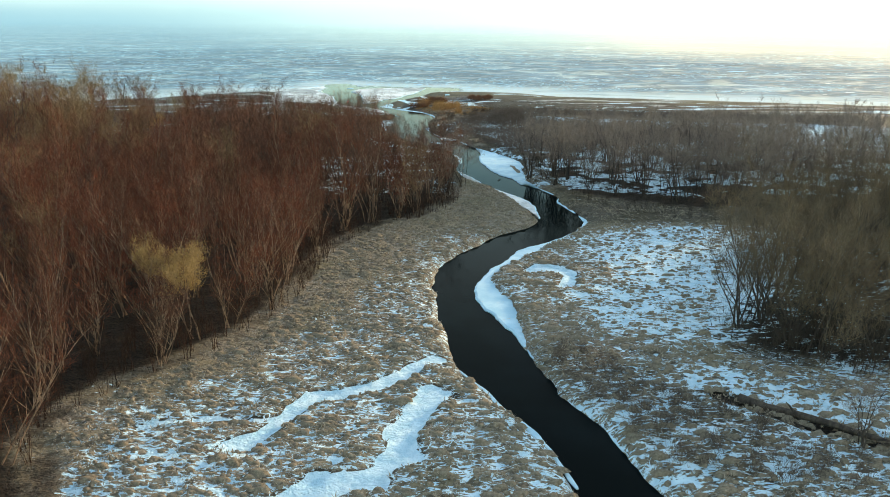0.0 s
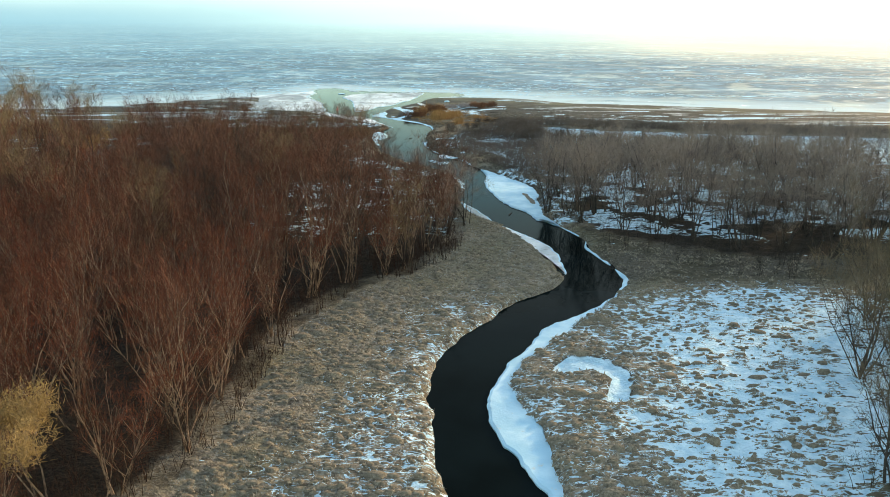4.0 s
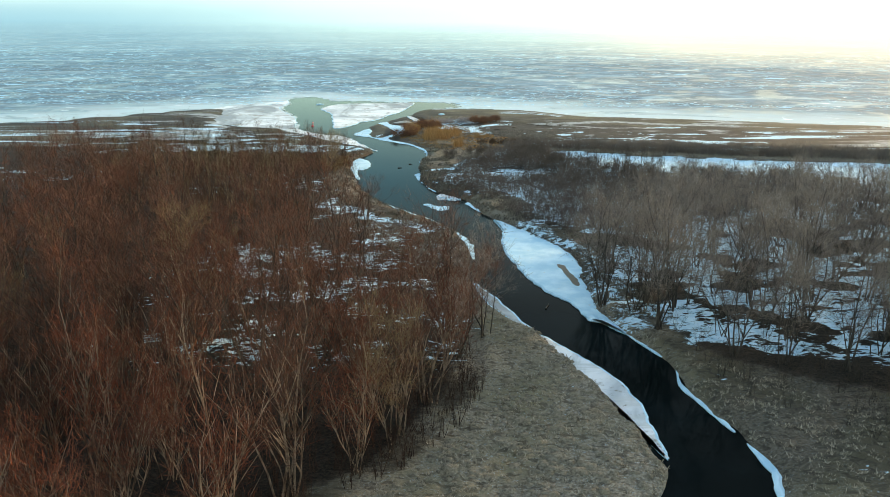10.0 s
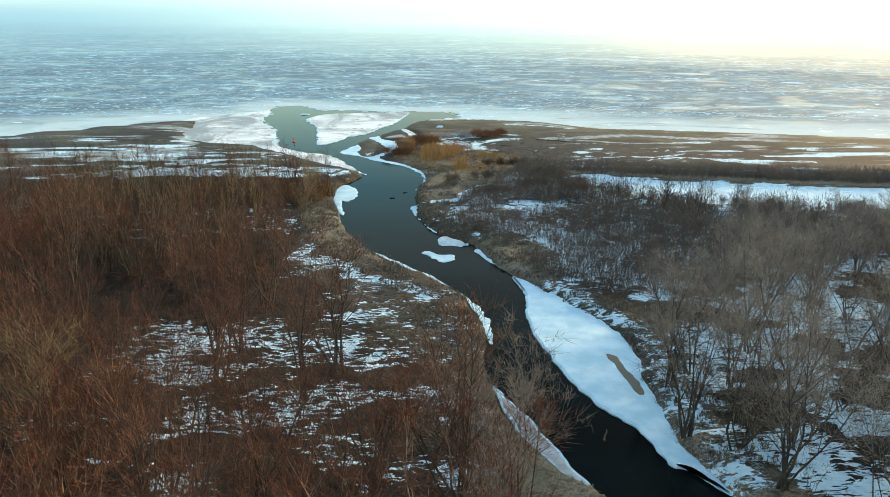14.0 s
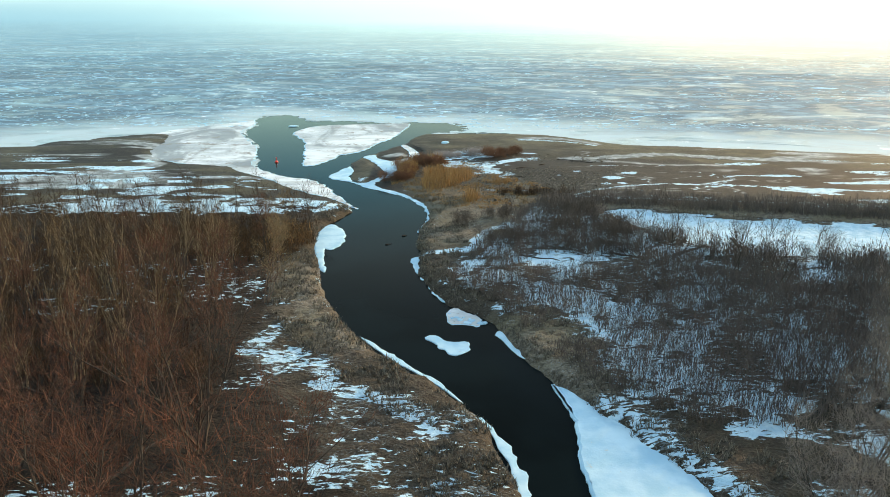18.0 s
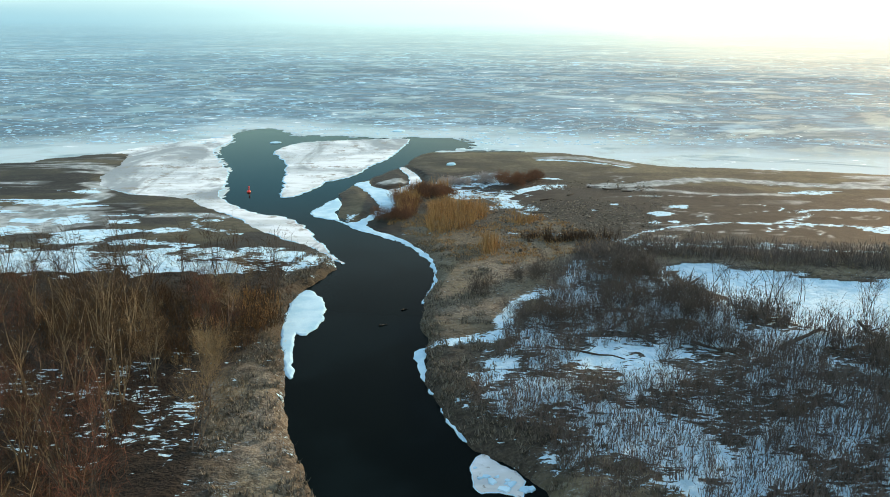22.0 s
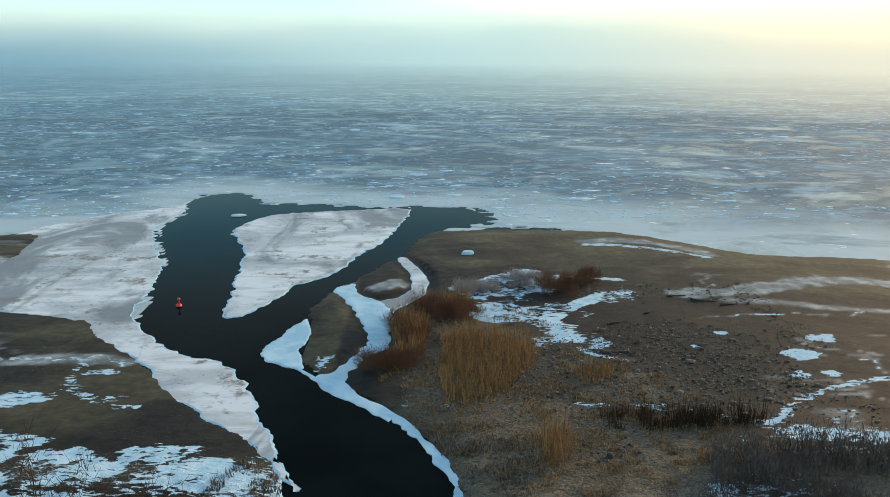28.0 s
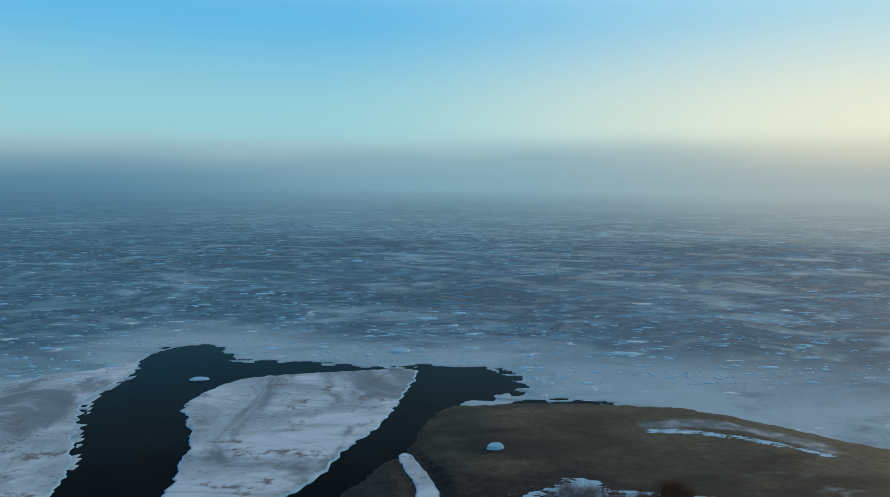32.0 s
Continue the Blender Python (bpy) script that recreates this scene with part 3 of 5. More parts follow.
    flats = beach * np.clip(smooth(20, 32, gx) + smooth(-38, -50, gx), 0, 1) * smooth(0.40, 0.55, fbm(gx * 0.05, gy * 0.09, 2, 113))
    rills = smooth(0.022, 0.008, wind) * flats
    spots = np.maximum(spots, rills * smooth(0.44, 0.54, fbm(gx * 0.16, gy * 0.3, 3, 117)) * smooth(292, 270, gy) * 0.85)
    snow = np.maximum(snow, spots)
    snow = np.maximum(snow, area(gx, gy, [(18, 232), (21, 235.4), (27, 235), (40, 232.4), (70, 228.5), (70, 226), (40, 229.5), (25, 231)], 0.6, 1.0) * 0.85)
    tuft = np.maximum(area(gx, gy, GRASS_RIGHT, 1.0, 1.2), area(gx, gy, GRASS_LEFT, 1.0, 1.2))
    snow = snow * (1 - 0.55 * tuft)
    snow = np.maximum(snow, trail(gx, gy, [(-15.5, 173.4), (-12.9, 172.2), (-10.4, 167.6), (-5.3, 165.1), (-2.3, 160.7)], 3.2, 1.4) * 0.74)
    snow = np.maximum(snow, area(gx, gy, [(-18.4, 175.4), (-15.6, 175.4), (-15.2, 173), (-18, 172.6)], 0.8, 1.2) * 0.85)
    for px, py, pr in ((12, 206.5, 1.9), (12.2, 202, 2.2), (15.3, 207.7, 1.8), (1.7, 198.2, 1.7), (26.5, 201.8, 2.4), (17.7, 210.3, 1.6), (24, 210, 2.0), (0, 196, 1.3), (13.4, 173.7, 1.4), (12.4, 177.1, 1.2), (14, 167, 1.6), (20.4, 161.5, 2.2), (9, 186, 1.8), (2, 190.6, 1.3), (8.6, 215, 1.6)):
        snow = np.maximum(snow, 0.9 * smooth(0.4, -0.3, np.hypot((gx - px) / 1.3, gy - py) / pr - 0.35 - fbm(gx * 0.7, gy * 0.7, 3, 89) * 1.1))
    snow = np.maximum(snow, trail(gx, gy, [(17, 130), (16, 136), (16.2, 143), (17, 149), (16, 154), (13, 160), (10.4, 165)], 3.6, 1.6) * 0.74)
    for px, py, pr in ((-34.5, 246.5, 1.1), (-38.6, 240.4, 1.6), (-41.5, 234.5, 1.9), (-35.2, 233.2, 1.5), (-37, 230.4, 1.8), (-28.6, 228.6, 1.8), (-25, 231.4, 1.5), (-31.5, 231, 1.3), (-45, 240, 1.8), (-50, 236, 2.4), (-47, 245, 1.6), (-55, 246, 2.2), (-61, 241, 2.4)):
        snow = np.maximum(snow, 0.85 * smooth(0.4, -0.3, np.hypot((gx - px) / 1.9, gy - py) / pr - 0.3 - fbm(gx * 0.6, gy * 0.8, 3, 93) * 1.2))
    snow = np.maximum(snow, np.maximum(pond, 0))
    snow = np.maximum(snow, trail(gx, gy, BROOK, 2.0, 0.8) * 0.95)
    snow = np.maximum(snow, area(gx, gy, [(4, 207), (9, 212), (14, 214), (14, 208), (9, 205)], 1.5, 2.5) * 0.75)
    snow = snow * (1 - ditch) * (1 - creek)
    mud = beach * 1.0
    sand = area(gx, gy, [(-8, 303), (8, 308), (27, 306), (40, 296), (62, 290), (130, 275), (130, 252), (60, 262), (46, 268.5), (28, 269), (20, 270.4), (16, 277), (8, 283), (-4, 283)], 2.0, 2.0) * (0.55 + 0.45 * smooth(0.35, 0.55, patch))
    sand = np.maximum(sand, beach * (gx < -14) * smooth(0.42, 0.6, patch) * 0.7)
    # mask holds leaf litter and the shade painted under the woods
    litter_and_shade = np.clip(np.maximum(wood_l, wood_r) + sap * 0.85 + smooth(-18.5, -20.5, gx) * smooth(150, 165, gy), 0, 1) * (1 - beach)
    litter_and_shade = np.maximum(litter_and_shade, (0.82 - 0.55 * smooth(-8, 0, gx) * smooth(198, 210, gy)) * smooth(128, 145, gy) * (1 - beach))
    litter_and_shade = litter_and_shade * (1 - 0.8 * tuft)
    litter_and_shade = np.maximum(litter_and_shade, 0.62 * area(gx, gy, SHADE, 2.5, 2.0))
    litter_and_shade = np.maximum(litter_and_shade, 0.6 * area(gx, gy, [(9.5, 58), (14, 46), (19, 36), (48, 36), (46, 52), (30, 55), (20, 57), (12, 62)], 2.5, 2.5) * (1 - snow * 0.3))
    pool = beach * smooth(0.60, 0.64, fbm(gx * 0.05 + 9, gy * 0.17, 4, 51)) * (1 - spit) * np.clip(smooth(46, 60, gx) + smooth(-44, -56, gx), 0, 1)
    for pts, w in (([(24.8, 269), (30, 269.6), (37, 271.2), (43, 274.2), (50, 274), (62, 270), (80, 266)], 3.4), ([(28.8, 266.3), (36.2, 265), (42.1, 262.7), (55, 262)], 1.6),
                   ([(18.6, 295.6), (25.3, 296.5), (32.4, 291.5), (35, 288)], 2.6), ([(-44, 249), (-39.5, 249.6), (-33.8, 249.2)], 2.2), ([(-66, 252), (-58, 256), (-57, 262), (-62, 272)], 3.5),
                    ([(-12, 272), (-9.5, 274)], 3.0)):
        pool = np.maximum(pool, trail(gx, gy, pts, w, 0.5))
    pool = np.maximum(pool, rills * 0.8)
    gold = area(gx, gy, [(-9, 250), (-8, 238), (-2, 229), (6, 226), (20, 233), (18, 240), (12, 249), (4, 262), (-4, 268), (-8, 262)], 2.0, 2.5) * (0.35 + 0.65 * smooth(0.4, 0.6, patch2))
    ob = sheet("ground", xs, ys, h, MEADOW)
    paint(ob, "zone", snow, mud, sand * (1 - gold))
    paint(ob, "zone_b", litter_and_shade, pool, 1 - hum)
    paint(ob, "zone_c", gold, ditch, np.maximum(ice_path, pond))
    return tagged(ob, "dry tussock meadow, mud flats and patchy snow", "ground", kind="structure")


build_ground()

# water below everything, lake ice with an open hole at the river mouth
bm_x, bm_y = np.array([-5000.0, -200, 200, 5000]), np.array([-600.0, 0, 400])
tagged(sheet("water", bm_x, bm_y, np.zeros((3, 4)), WATER), "still black open river water", "water", kind="structure")


def build_lake():
    xs, ys = spread(-70, 20, 0.6, -5000, 5000), spread(262, 350, 0.6, 120, 5000)
    gx, gy = np.meshgrid(xs, ys)
    rag = (fbm(gx * 0.4, gy * 0.5, 4, 61) - 0.5) * 2.4
    d = -signed(gx, gy, OPEN, 8) + rag
    h = np.clip(d * 0.6, -0.4, 0.07) + np.where(d > 0.2, (fbm(gx * 0.3, gy * 0.5, 3, 65) - 0.5) * 0.05, 0)
    ob = sheet("lake_ice", xs, ys, h, LAKE)
    far = -signed(gx, gy, OPEN, 40)
    close = smooth(26, 4, far + (fbm(gx * 0.06, gy * 0.1, 3, 68) - 0.5) * 24)
    shore = smooth(40, 8, signed(gx, gy, WET, 45) + (fbm(gx * 0.05, gy * 0.1, 3, 69) - 0.5) * 20)
    paint(ob, "shore", np.maximum(close, shore), close, shore)
    return tagged(ob, "wide frozen lake with wind-blown snow streaks and floes", "lake ice", kind="structure")


build_lake()


def slab(name, points, top, material, label, category, rag=0.45, wear=0.22, low=-0.12, step=0.35, group=""):
    """A plate of ice or snow with a ragged, rounded rim."""
    line = curve(points, step, True)
    nxt = np.roll(line, -1, 0) - np.roll(line, 1, 0)
    nrm = np.stack([nxt[:, 1], -nxt[:, 0]], 1) / (np.linalg.norm(nxt, axis=1)[:, None] + 1e-6)
    x, y = line.T
    line = line + nrm * ((fbm(x * 0.9, y * 0.9, 4, 71) - 0.5) * 2 * rag)[:, None]
    turn = np.sign(np.sum(line[:, 0] * np.roll(line[:, 1], -1) - np.roll(line[:, 0], -1) * line[:, 1]))
    n = len(line)
    bm = bmesh.new()
    rings = []
    for inset, z in ((0.0, low), (0.0, top * 0.55), (wear, top)):
        ring = line - nrm * (inset * turn)
        rings.append([bm.verts.new((*p, z)) for p in ring])
    for a, b in zip(rings, rings[1:]):
        for i in range(n):
            bm.faces.new((a[i], a[(i + 1) % n], b[(i + 1) % n], b[i]))
    bmesh.ops.triangulate(bm, faces=[bm.faces.new(rings[-1])])
    bmesh.ops.recalc_face_normals(bm, faces=bm.faces)
    me = bpy.data.meshes.new(name)
    bm.to_mesh(me)
    bm.free()
    me.materials.append(material)
    if material is SHELF:
        me.materials.append(SNOW)
        me.polygons.foreach_set("material_index", np.where(np.arange(len(me.polygons)) < 2 * n, 1, 0))
    return tagged(new(name, me), label, category, group)


GROUP = "ice along the river"
slab("ice_shelf", [(20.2, 106.3), (17.6, 100.4), (12.9, 94.8), (9.6, 92.1), (7.1, 86.9), (5.0, 83.3), (3.3, 77.9), (3.5, 72.8), (5.1, 68.8), (6.2, 65.3), (7.3, 62),
                   (7.4, 67.6), (7.2, 72), (6.2, 76.3), (6.0, 80.2), (7.1, 83.6), (9.2, 87), (12.8, 91.6), (15.8, 96), (19.4, 102)], 0.22, SNOW,
     "long curved snow-covered ice shelf on the inside bend", "ice shelf", 0.3, group=GROUP)
slab("ice_shelf", [(6.6, 169.3), (7.4, 164.5), (6.8, 155), (7.8, 148), (9.3, 141.8), (10.9, 138), (12.4, 135.4), (12.9, 131.6), (14.0, 131), (15.9, 128.3),
                   (15.0, 133.7), (14.8, 139.5), (15.0, 144), (15.8, 148.5), (15.5, 152.4), (13, 159), (10, 164.9)], 0.22, SNOW,
     "broad blue-white snow shelf beside black water", "ice shelf", 0.35, group=GROUP)
slab("ice_shelf", [(2.3, 143), (4.0, 139.3), (5.6, 134.9), (7.5, 129.3), (9.9, 125.4), (12.2, 121), (13.7, 115.8), (13.7, 107.6), (12.7, 111), (11.0, 117), (9.0, 122.6), (7.2, 127.6), (5.2, 131.8), (3.4, 136.4)], 0.10, SHELF,
     "narrow grey-white ice ledge under the grassy bank", "ice shelf", 0.3, group=GROUP)
slab("ice_shelf", [(-15.3, 197.4), (-16.5, 205.7), (-15.4, 206.2), (-14.5, 209.2), (-14.6, 213.6), (-15.9, 216.9), (-17.2, 218), (-18.2, 214), (-18.1, 208), (-17.2, 203)], 0.14, SNOW,
     "rounded white snow bulge on the river bank", "ice shelf", 0.4, group=GROUP)
slab("ice_plate", [(-14.2, 227), (-16.4, 231.6), (-20.1, 240.9), (-24, 247.9), (-29.6, 251.6), (-34.6, 256.8), (-38.3, 263.3), (-39.2, 272.4), (-42, 284), (-46.4, 294.5), (-50.7, 308),
                   (-50, 319.5), (-52.9, 329.6), (-56, 323), (-63, 318), (-70, 306), (-72, 291), (-66, 276), (-56, 266), (-46, 261), (-39.6, 255.6), (-32, 248.4), (-28.6, 243), (-24.3, 238.6), (-18.4, 232.7)],
     0.10, SHELF, "wide grey-white ice plate lining the river mouth", "ice plate", 0.7, group=GROUP)
slab("ice_floe", [(-26.8, 261.5), (-28.4, 263.5), (-29, 269.5), (-30.6, 279.7), (-32.3, 290.5), (-35.6, 299.6), (-37.3, 304.6), (-35.3, 314), (-31.3, 318.5), (-20.3, 321.8), (-12.2, 323),
                  (-8.7, 321), (-10.8, 306), (-12.3, 297), (-15.4, 288.2), (-17.6, 279.7), (-19.5, 276.4), (-21.8, 274), (-23, 269.5), (-24.6, 265.2)], 0.12, SHELF,
     "large pale ice floe dividing the river mouth", "ice floe", 0.6, group=GROUP)
slab("ice_floe", [(-3.4, 178.6), (-2.6, 179), (-1.4, 177.9), (0.3, 177.5), (0.5, 176), (-0.4, 175), (-1.3, 175.2), (-2.4, 176.6)], 0.10, SNOW,
     "small white ice floe stranded in midstream", "ice floe", 0.55, 0.08, group=GROUP)
slab("ice_floe", [(-1.7, 184.2), (-0.7, 186.2), (1.3, 184), (2.2, 183), (1.4, 181.1), (0.2, 181.9), (-1.3, 181.8)], 0.06, SHELF,
     "low dirty broken ice at the bank", "ice floe", 0.6, 0.06, group=GROUP)

slab("ice_shelf", KNOB, 0.12, SNOW, "blue-white ice knob beside a mud islet", "ice shelf", 0.5, 0.2, group=GROUP)
slab("creek_ice", CREEK, 0.07, SNOW, "frozen blue-white side creek between mud banks", "creek ice", 0.5, 0.15, group=GROUP)
slab("creek_ice", CREEK_EAST, 0.06, SHELF, "grey frozen creek arm curling round a sand bar", "creek ice", 0.3, 0.15, group=GROUP)
slab("ice_floe", [(-40.6, 316.6), (-40.2, 317.8), (-38.8, 317.9), (-38.0, 317.2), (-38.6, 316.3), (-39.8, 316.2)], 0.22, SNOW, "small white ice chunk floating in the mouth", "ice floe", 0.12, 0.1, group=GROUP)
slab("ice_floe", [(-13.2, 334.6), (-12.9, 337), (-11.2, 337.6), (-10.2, 336), (-11, 334.4)], 0.3, SNOW, "white ice block frozen into the lake", "ice floe", 0.2, 0.15, group=GROUP)
slab("ice_floe", [(-0.7, 287.7), (-0.3, 288.8), (0.8, 289), (1.2, 288.1), (0.4, 287.4)], 0.75, SNOW, "white ice chunk stranded on the sand bar", "ice floe", 0.1, 0.15, group=GROUP)


def ledge(points, width, material=SNOW, label="thin white ice rim along the bank"):
    """A narrow rim of ice that follows the bank and pinches in and out."""
    line = curve(points, 0.45)
    d = np.gradient(line, axis=0)
    nrm = np.stack([d[:, 1], -d[:, 0]], 1) / (np.linalg.norm(d, axis=1)[:, None] + 1e-6)
    w = width * (0.05 + 1.2 * fbm(line[:, 0] * 0.5, line[:, 1] * 0.5, 3, 83)) * np.sqrt(np.sin(np.linspace(0.06, math.pi - 0.06, len(line))))
    jag = (fbm(line[:, 0] * 1.3, line[:, 1] * 1.3, 3, 85) - 0.5) * 1.1 * np.minimum(w, 1.0)
    vs, fs = [], []
    for (x, y), (nx, ny), hw, j in zip(line, nrm, w / 2, jag):
        for off, z in ((-hw + j, -0.1), (-hw + j, 0.05), (-hw * 0.85 + j, 0.075), (hw * 0.7, 0.10), (hw, 0.09), (hw, -0.1)):
            vs.append((x + nx * off, y + ny * off, z))
    for i in range(len(line) - 1):
        for k in range(5):
            fs.append((i * 6 + k, i * 6 + k + 1, i * 6 + k + 7, i * 6 + k + 6))
    fs += [tuple(range(6)), tuple(range(len(vs) - 1, len(vs) - 7, -1))]
    return tagged(new("bank_ice", mesh_from("bank_ice", vs, fs, material)), label, "bank ice", GROUP)


def broken_ice(seed, x0, y0, x1, y1, count):
    """Loose plates lying on the low ice, each a thing of its own."""
    rng = random.Random(seed)
    for _ in range(count):
        k = rng.random()
        x, y, r = x0 + (x1 - x0) * k + rng.gauss(0, 0.45), y0 + (y1 - y0) * k + rng.gauss(0, 0.45), rng.uniform(0.15, 0.42)
        ring = [(x + r * rng.uniform(0.6, 1.3) * math.cos(a), y + r * rng.uniform(0.6, 1.2) * math.sin(a)) for a in (0, 1.1, 2.3, 3.4, 4.6)]
        slab("ice_piece", ring, rng.uniform(0.10, 0.18), SNOW, "small tilted piece of broken river ice", "ice piece", 0.05, 0.05, group="broken ice at the bank")


broken_ice(5, -1.2, 184.0, 1.6, 182.2, 14)
for pts, w in (([(11.7, 47.6), (12.6, 44.6), (13.3, 42)], 1.0), ([(7.0, 63.5), (7.5, 61), (8.1, 58.8)], 0.8), ([(18.4, 121.2), (17.8, 118), (18.5, 115), (19.4, 111)], 0.8),
               ([(19.7, 109.5), (20.2, 105.5)], 0.8), ([(15.9, 128.3), (16.8, 126.3), (17.8, 123.4)], 0.7), ([(5.6, 173.4), (4.4, 176), (3.3, 180)], 1.3),
               ([(-0.6, 186.5), (-2.3, 189.4), (-3.2, 192.3)], 1.0), ([(-3.8, 194.5), (-4.7, 199), (-5.0, 202)], 0.9), ([(-4.9, 200.6), (-4.6, 202.6), (-2.0, 203.2), (1.5, 204.2)], 1.8),
               ([(-4.8, 214), (-4.1, 217.4), (-3.3, 221.5), (-3.7, 227.5), (-5.5, 232.6), (-8.2, 237.4), (-11.5, 240.9), (-14.5, 243.9), (-17.5, 247.4)], 1.3),
               ([(8.3, 41), (6.5, 47.0), (4.6, 50.4), (3.2, 53.6), (1.2, 57.4)], 0.8), ([(-9.4, 178.7), (-6.3, 174.3), (-2.6, 169.6), (-0.6, 166.2)], 0.9),
               ([(0.6, 164), (2.0, 160), (2.7, 156), (2.9, 151)], 1.2)):
    ledge(pts, w)

# ---- glowing shells painting fog and sky over the lake ----
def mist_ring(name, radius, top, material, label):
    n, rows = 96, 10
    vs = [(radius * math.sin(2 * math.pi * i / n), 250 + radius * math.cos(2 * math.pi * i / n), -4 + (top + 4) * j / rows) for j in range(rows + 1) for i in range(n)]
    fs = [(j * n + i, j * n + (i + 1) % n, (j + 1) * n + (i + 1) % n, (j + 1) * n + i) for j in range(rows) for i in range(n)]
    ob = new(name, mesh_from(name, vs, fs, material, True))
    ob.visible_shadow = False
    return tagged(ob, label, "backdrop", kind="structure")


mist_ring("backdrop", 4500, 1600, mist_glow_material("fog_sky_glow", 4500.0, 1.0, 0.03, 0.125, 2.4, True, (0.66, 0.70, 0.67)), "glowing painted fog bank and blue sky over the far lake")
mist_ring("backdrop_fog", 3100, 330, mist_glow_material("fog_glow_far", 3100.0, 0.95, 0.015, 0.09, glow=(0.62, 0.66, 0.64)), "dense glowing shell of painted lake fog")
mist_ring("backdrop_mist", 1900, 200, mist_glow_material("fog_glow_mist", 1900.0, 0.85, 0.01, 0.08), "glowing shell of painted lake fog")
mist_ring("backdrop_veil", 1150, 90, mist_glow_material("fog_glow_veil", 1150.0, 0.66, 0.0, 0.06, 1.5), "thin glowing shell of painted lake fog")
mist_ring("backdrop_haze", 740, 45, mist_glow_material("fog_glow_haze", 740.0, 0.58, 0.0, 0.05, 1.5), "thin glowing haze painted above the ice")
mist_ring("backdrop_wisp", 340, 22, mist_glow_material("fog_glow_wisp", 340.0, 0.47, 0.0, 0.05, 1.5), "faint glowing haze painted above the near ice")
mist_ring("backdrop_breath", 500, 30, mist_glow_material("fog_glow_breath", 500.0, 0.54, 0.0, 0.05, 1.5), "faint glowing haze painted above the ice")

# ---- trees ----
def tube(vs, fs, pts, radii, sides):
    """Adds a tapered limb to the vertex and face lists."""
    base = len(vs)
    n = len(pts)
    for i in range(n):
        d = pts[min(i + 1, n - 1)] - pts[max(i - 1, 0)]
        u = np.cross(d, (0.3, 0.9, 0.2))
        u /= np.linalg.norm(u) + 1e-9
        w = np.cross(d, u)
        w /= np.linalg.norm(w) + 1e-9
        for k in range(sides):
            an = 2 * math.pi * k / sides
            vs.append(tuple(pts[i] + radii[i] * (math.cos(an) * u + math.sin(an) * w)))
    for i in range(n - 1):
        for k in range(sides):
            a, b = base + i * sides + k, base + i * sides + (k + 1) % sides
            fs.append((a, b, b + sides, a + sides))


def limb(rng, start, direction, length, bend, lift, n):
    pts = [np.array(start, float)]
    d = np.array(direction, float)
    for _ in range(n):
        d = d + rng.normal(0, bend, 3) + np.array((0, 0, lift))
        d /= np.linalg.norm(d)
        pts.append(pts[-1] + d * length / n)
    return pts


def grow(seed, height, stems, lean, twigs, branch=8, reach=1.0, fork=0.28, segs=6, sides=4, thick=1.0, spray=0.45, rise=0.0, stout=1.0, fine=1.0):
    """Wood and twig meshes of one bare tree, as vertex and face lists."""
    rng = np.random.default_rng(seed)
    wv, wf, tv, tf = [], [], [], []
    tips = []
    for s in range(stems):
        az = rng.uniform(0, 2 * math.pi)
        tilt = rng.uniform(0.2, 1.0) * lean
        h = height * rng.uniform(0.70, 1.0) * (1.0 - 0.22 * tilt / lean)
        foot = rng.normal(0, 0.3, 2) * (stems > 1)
        pts = limb(rng, (foot[0], foot[1], -0.3), (math.cos(az) * tilt, math.sin(az) * tilt, 1), h, 0.13, 0.04, segs)
        r0 = height * rng.uniform(0.0048, 0.0085) * thick * stout
        tube(wv, wf, pts, [r0 * (1 - 0.88 * i / segs) for i in range(segs + 1)], sides)
        tips.append((pts[-1], pts[-1] - pts[-2], 0.28 * h))
        tips.append(((pts[-1] + pts[-2]) / 2, pts[-1] - pts[-2], 0.28 * h))
        tips.append((pts[-2], pts[-1] - pts[-2], 0.22 * h))
        for _ in range(branch):
            k = rng.uniform(fork, 0.98)
            i = min(int(k * segs), segs - 1)
            p = pts[i] + (pts[i + 1] - pts[i]) * (k * segs - i)
            az2 = rng.uniform(0, 2 * math.pi)
            out = rng.uniform(0.4, 1.0)
            ln = h * rng.uniform(0.16, 0.34) * (1.2 - 0.6 * k) * (1 + 0.5 * rise)
            bp = limb(rng, p, (math.cos(az2) * out, math.sin(az2) * out, rng.uniform(0.5, 1.1) + rise), ln, 0.16, 0.08, 2)
            rr = r0 * (1 - 0.85 * k) * 0.6
            tube(wv, wf, bp, [rr, rr * 0.65, rr * 0.2], 3)
            for q in (1, 2):
                tips.append((bp[q], bp[q] - bp[q - 1], ln))
    weights = np.array([t[2] for t in tips])
    pick = rng.choice(len(tips), twigs, p=weights / weights.sum())
    base = np.array([tips[j][0] for j in pick]) + rng.normal(0, 0.22, (twigs, 3))
    d = np.array([tips[j][1] / (np.linalg.norm(tips[j][1]) + 1e-9) for j in pick]) + rng.normal(0, spray, (twigs, 3)) + (0, 0, 0.22)
    d /= np.linalg.norm(d, axis=1)[:, None]
    end = base + d * (rng.uniform(0.5, 1.5, twigs) * reach * (0.5 + height / 20))[:, None]
    u = np.cross(d, rng.normal(0, 1, (twigs, 3)))
    u *= thick * fine * (0.011 + 0.0005 * height) / (np.linalg.norm(u, axis=1)[:, None] + 1e-9)
    tv = np.stack([base - u, base + u, end], 1).reshape(-1, 3)
    tf = np.arange(3 * twigs).reshape(-1, 3)
    return wv, wf, [tuple(p) for p in tv.tolist()], [tuple(t) for t in tf.tolist()]


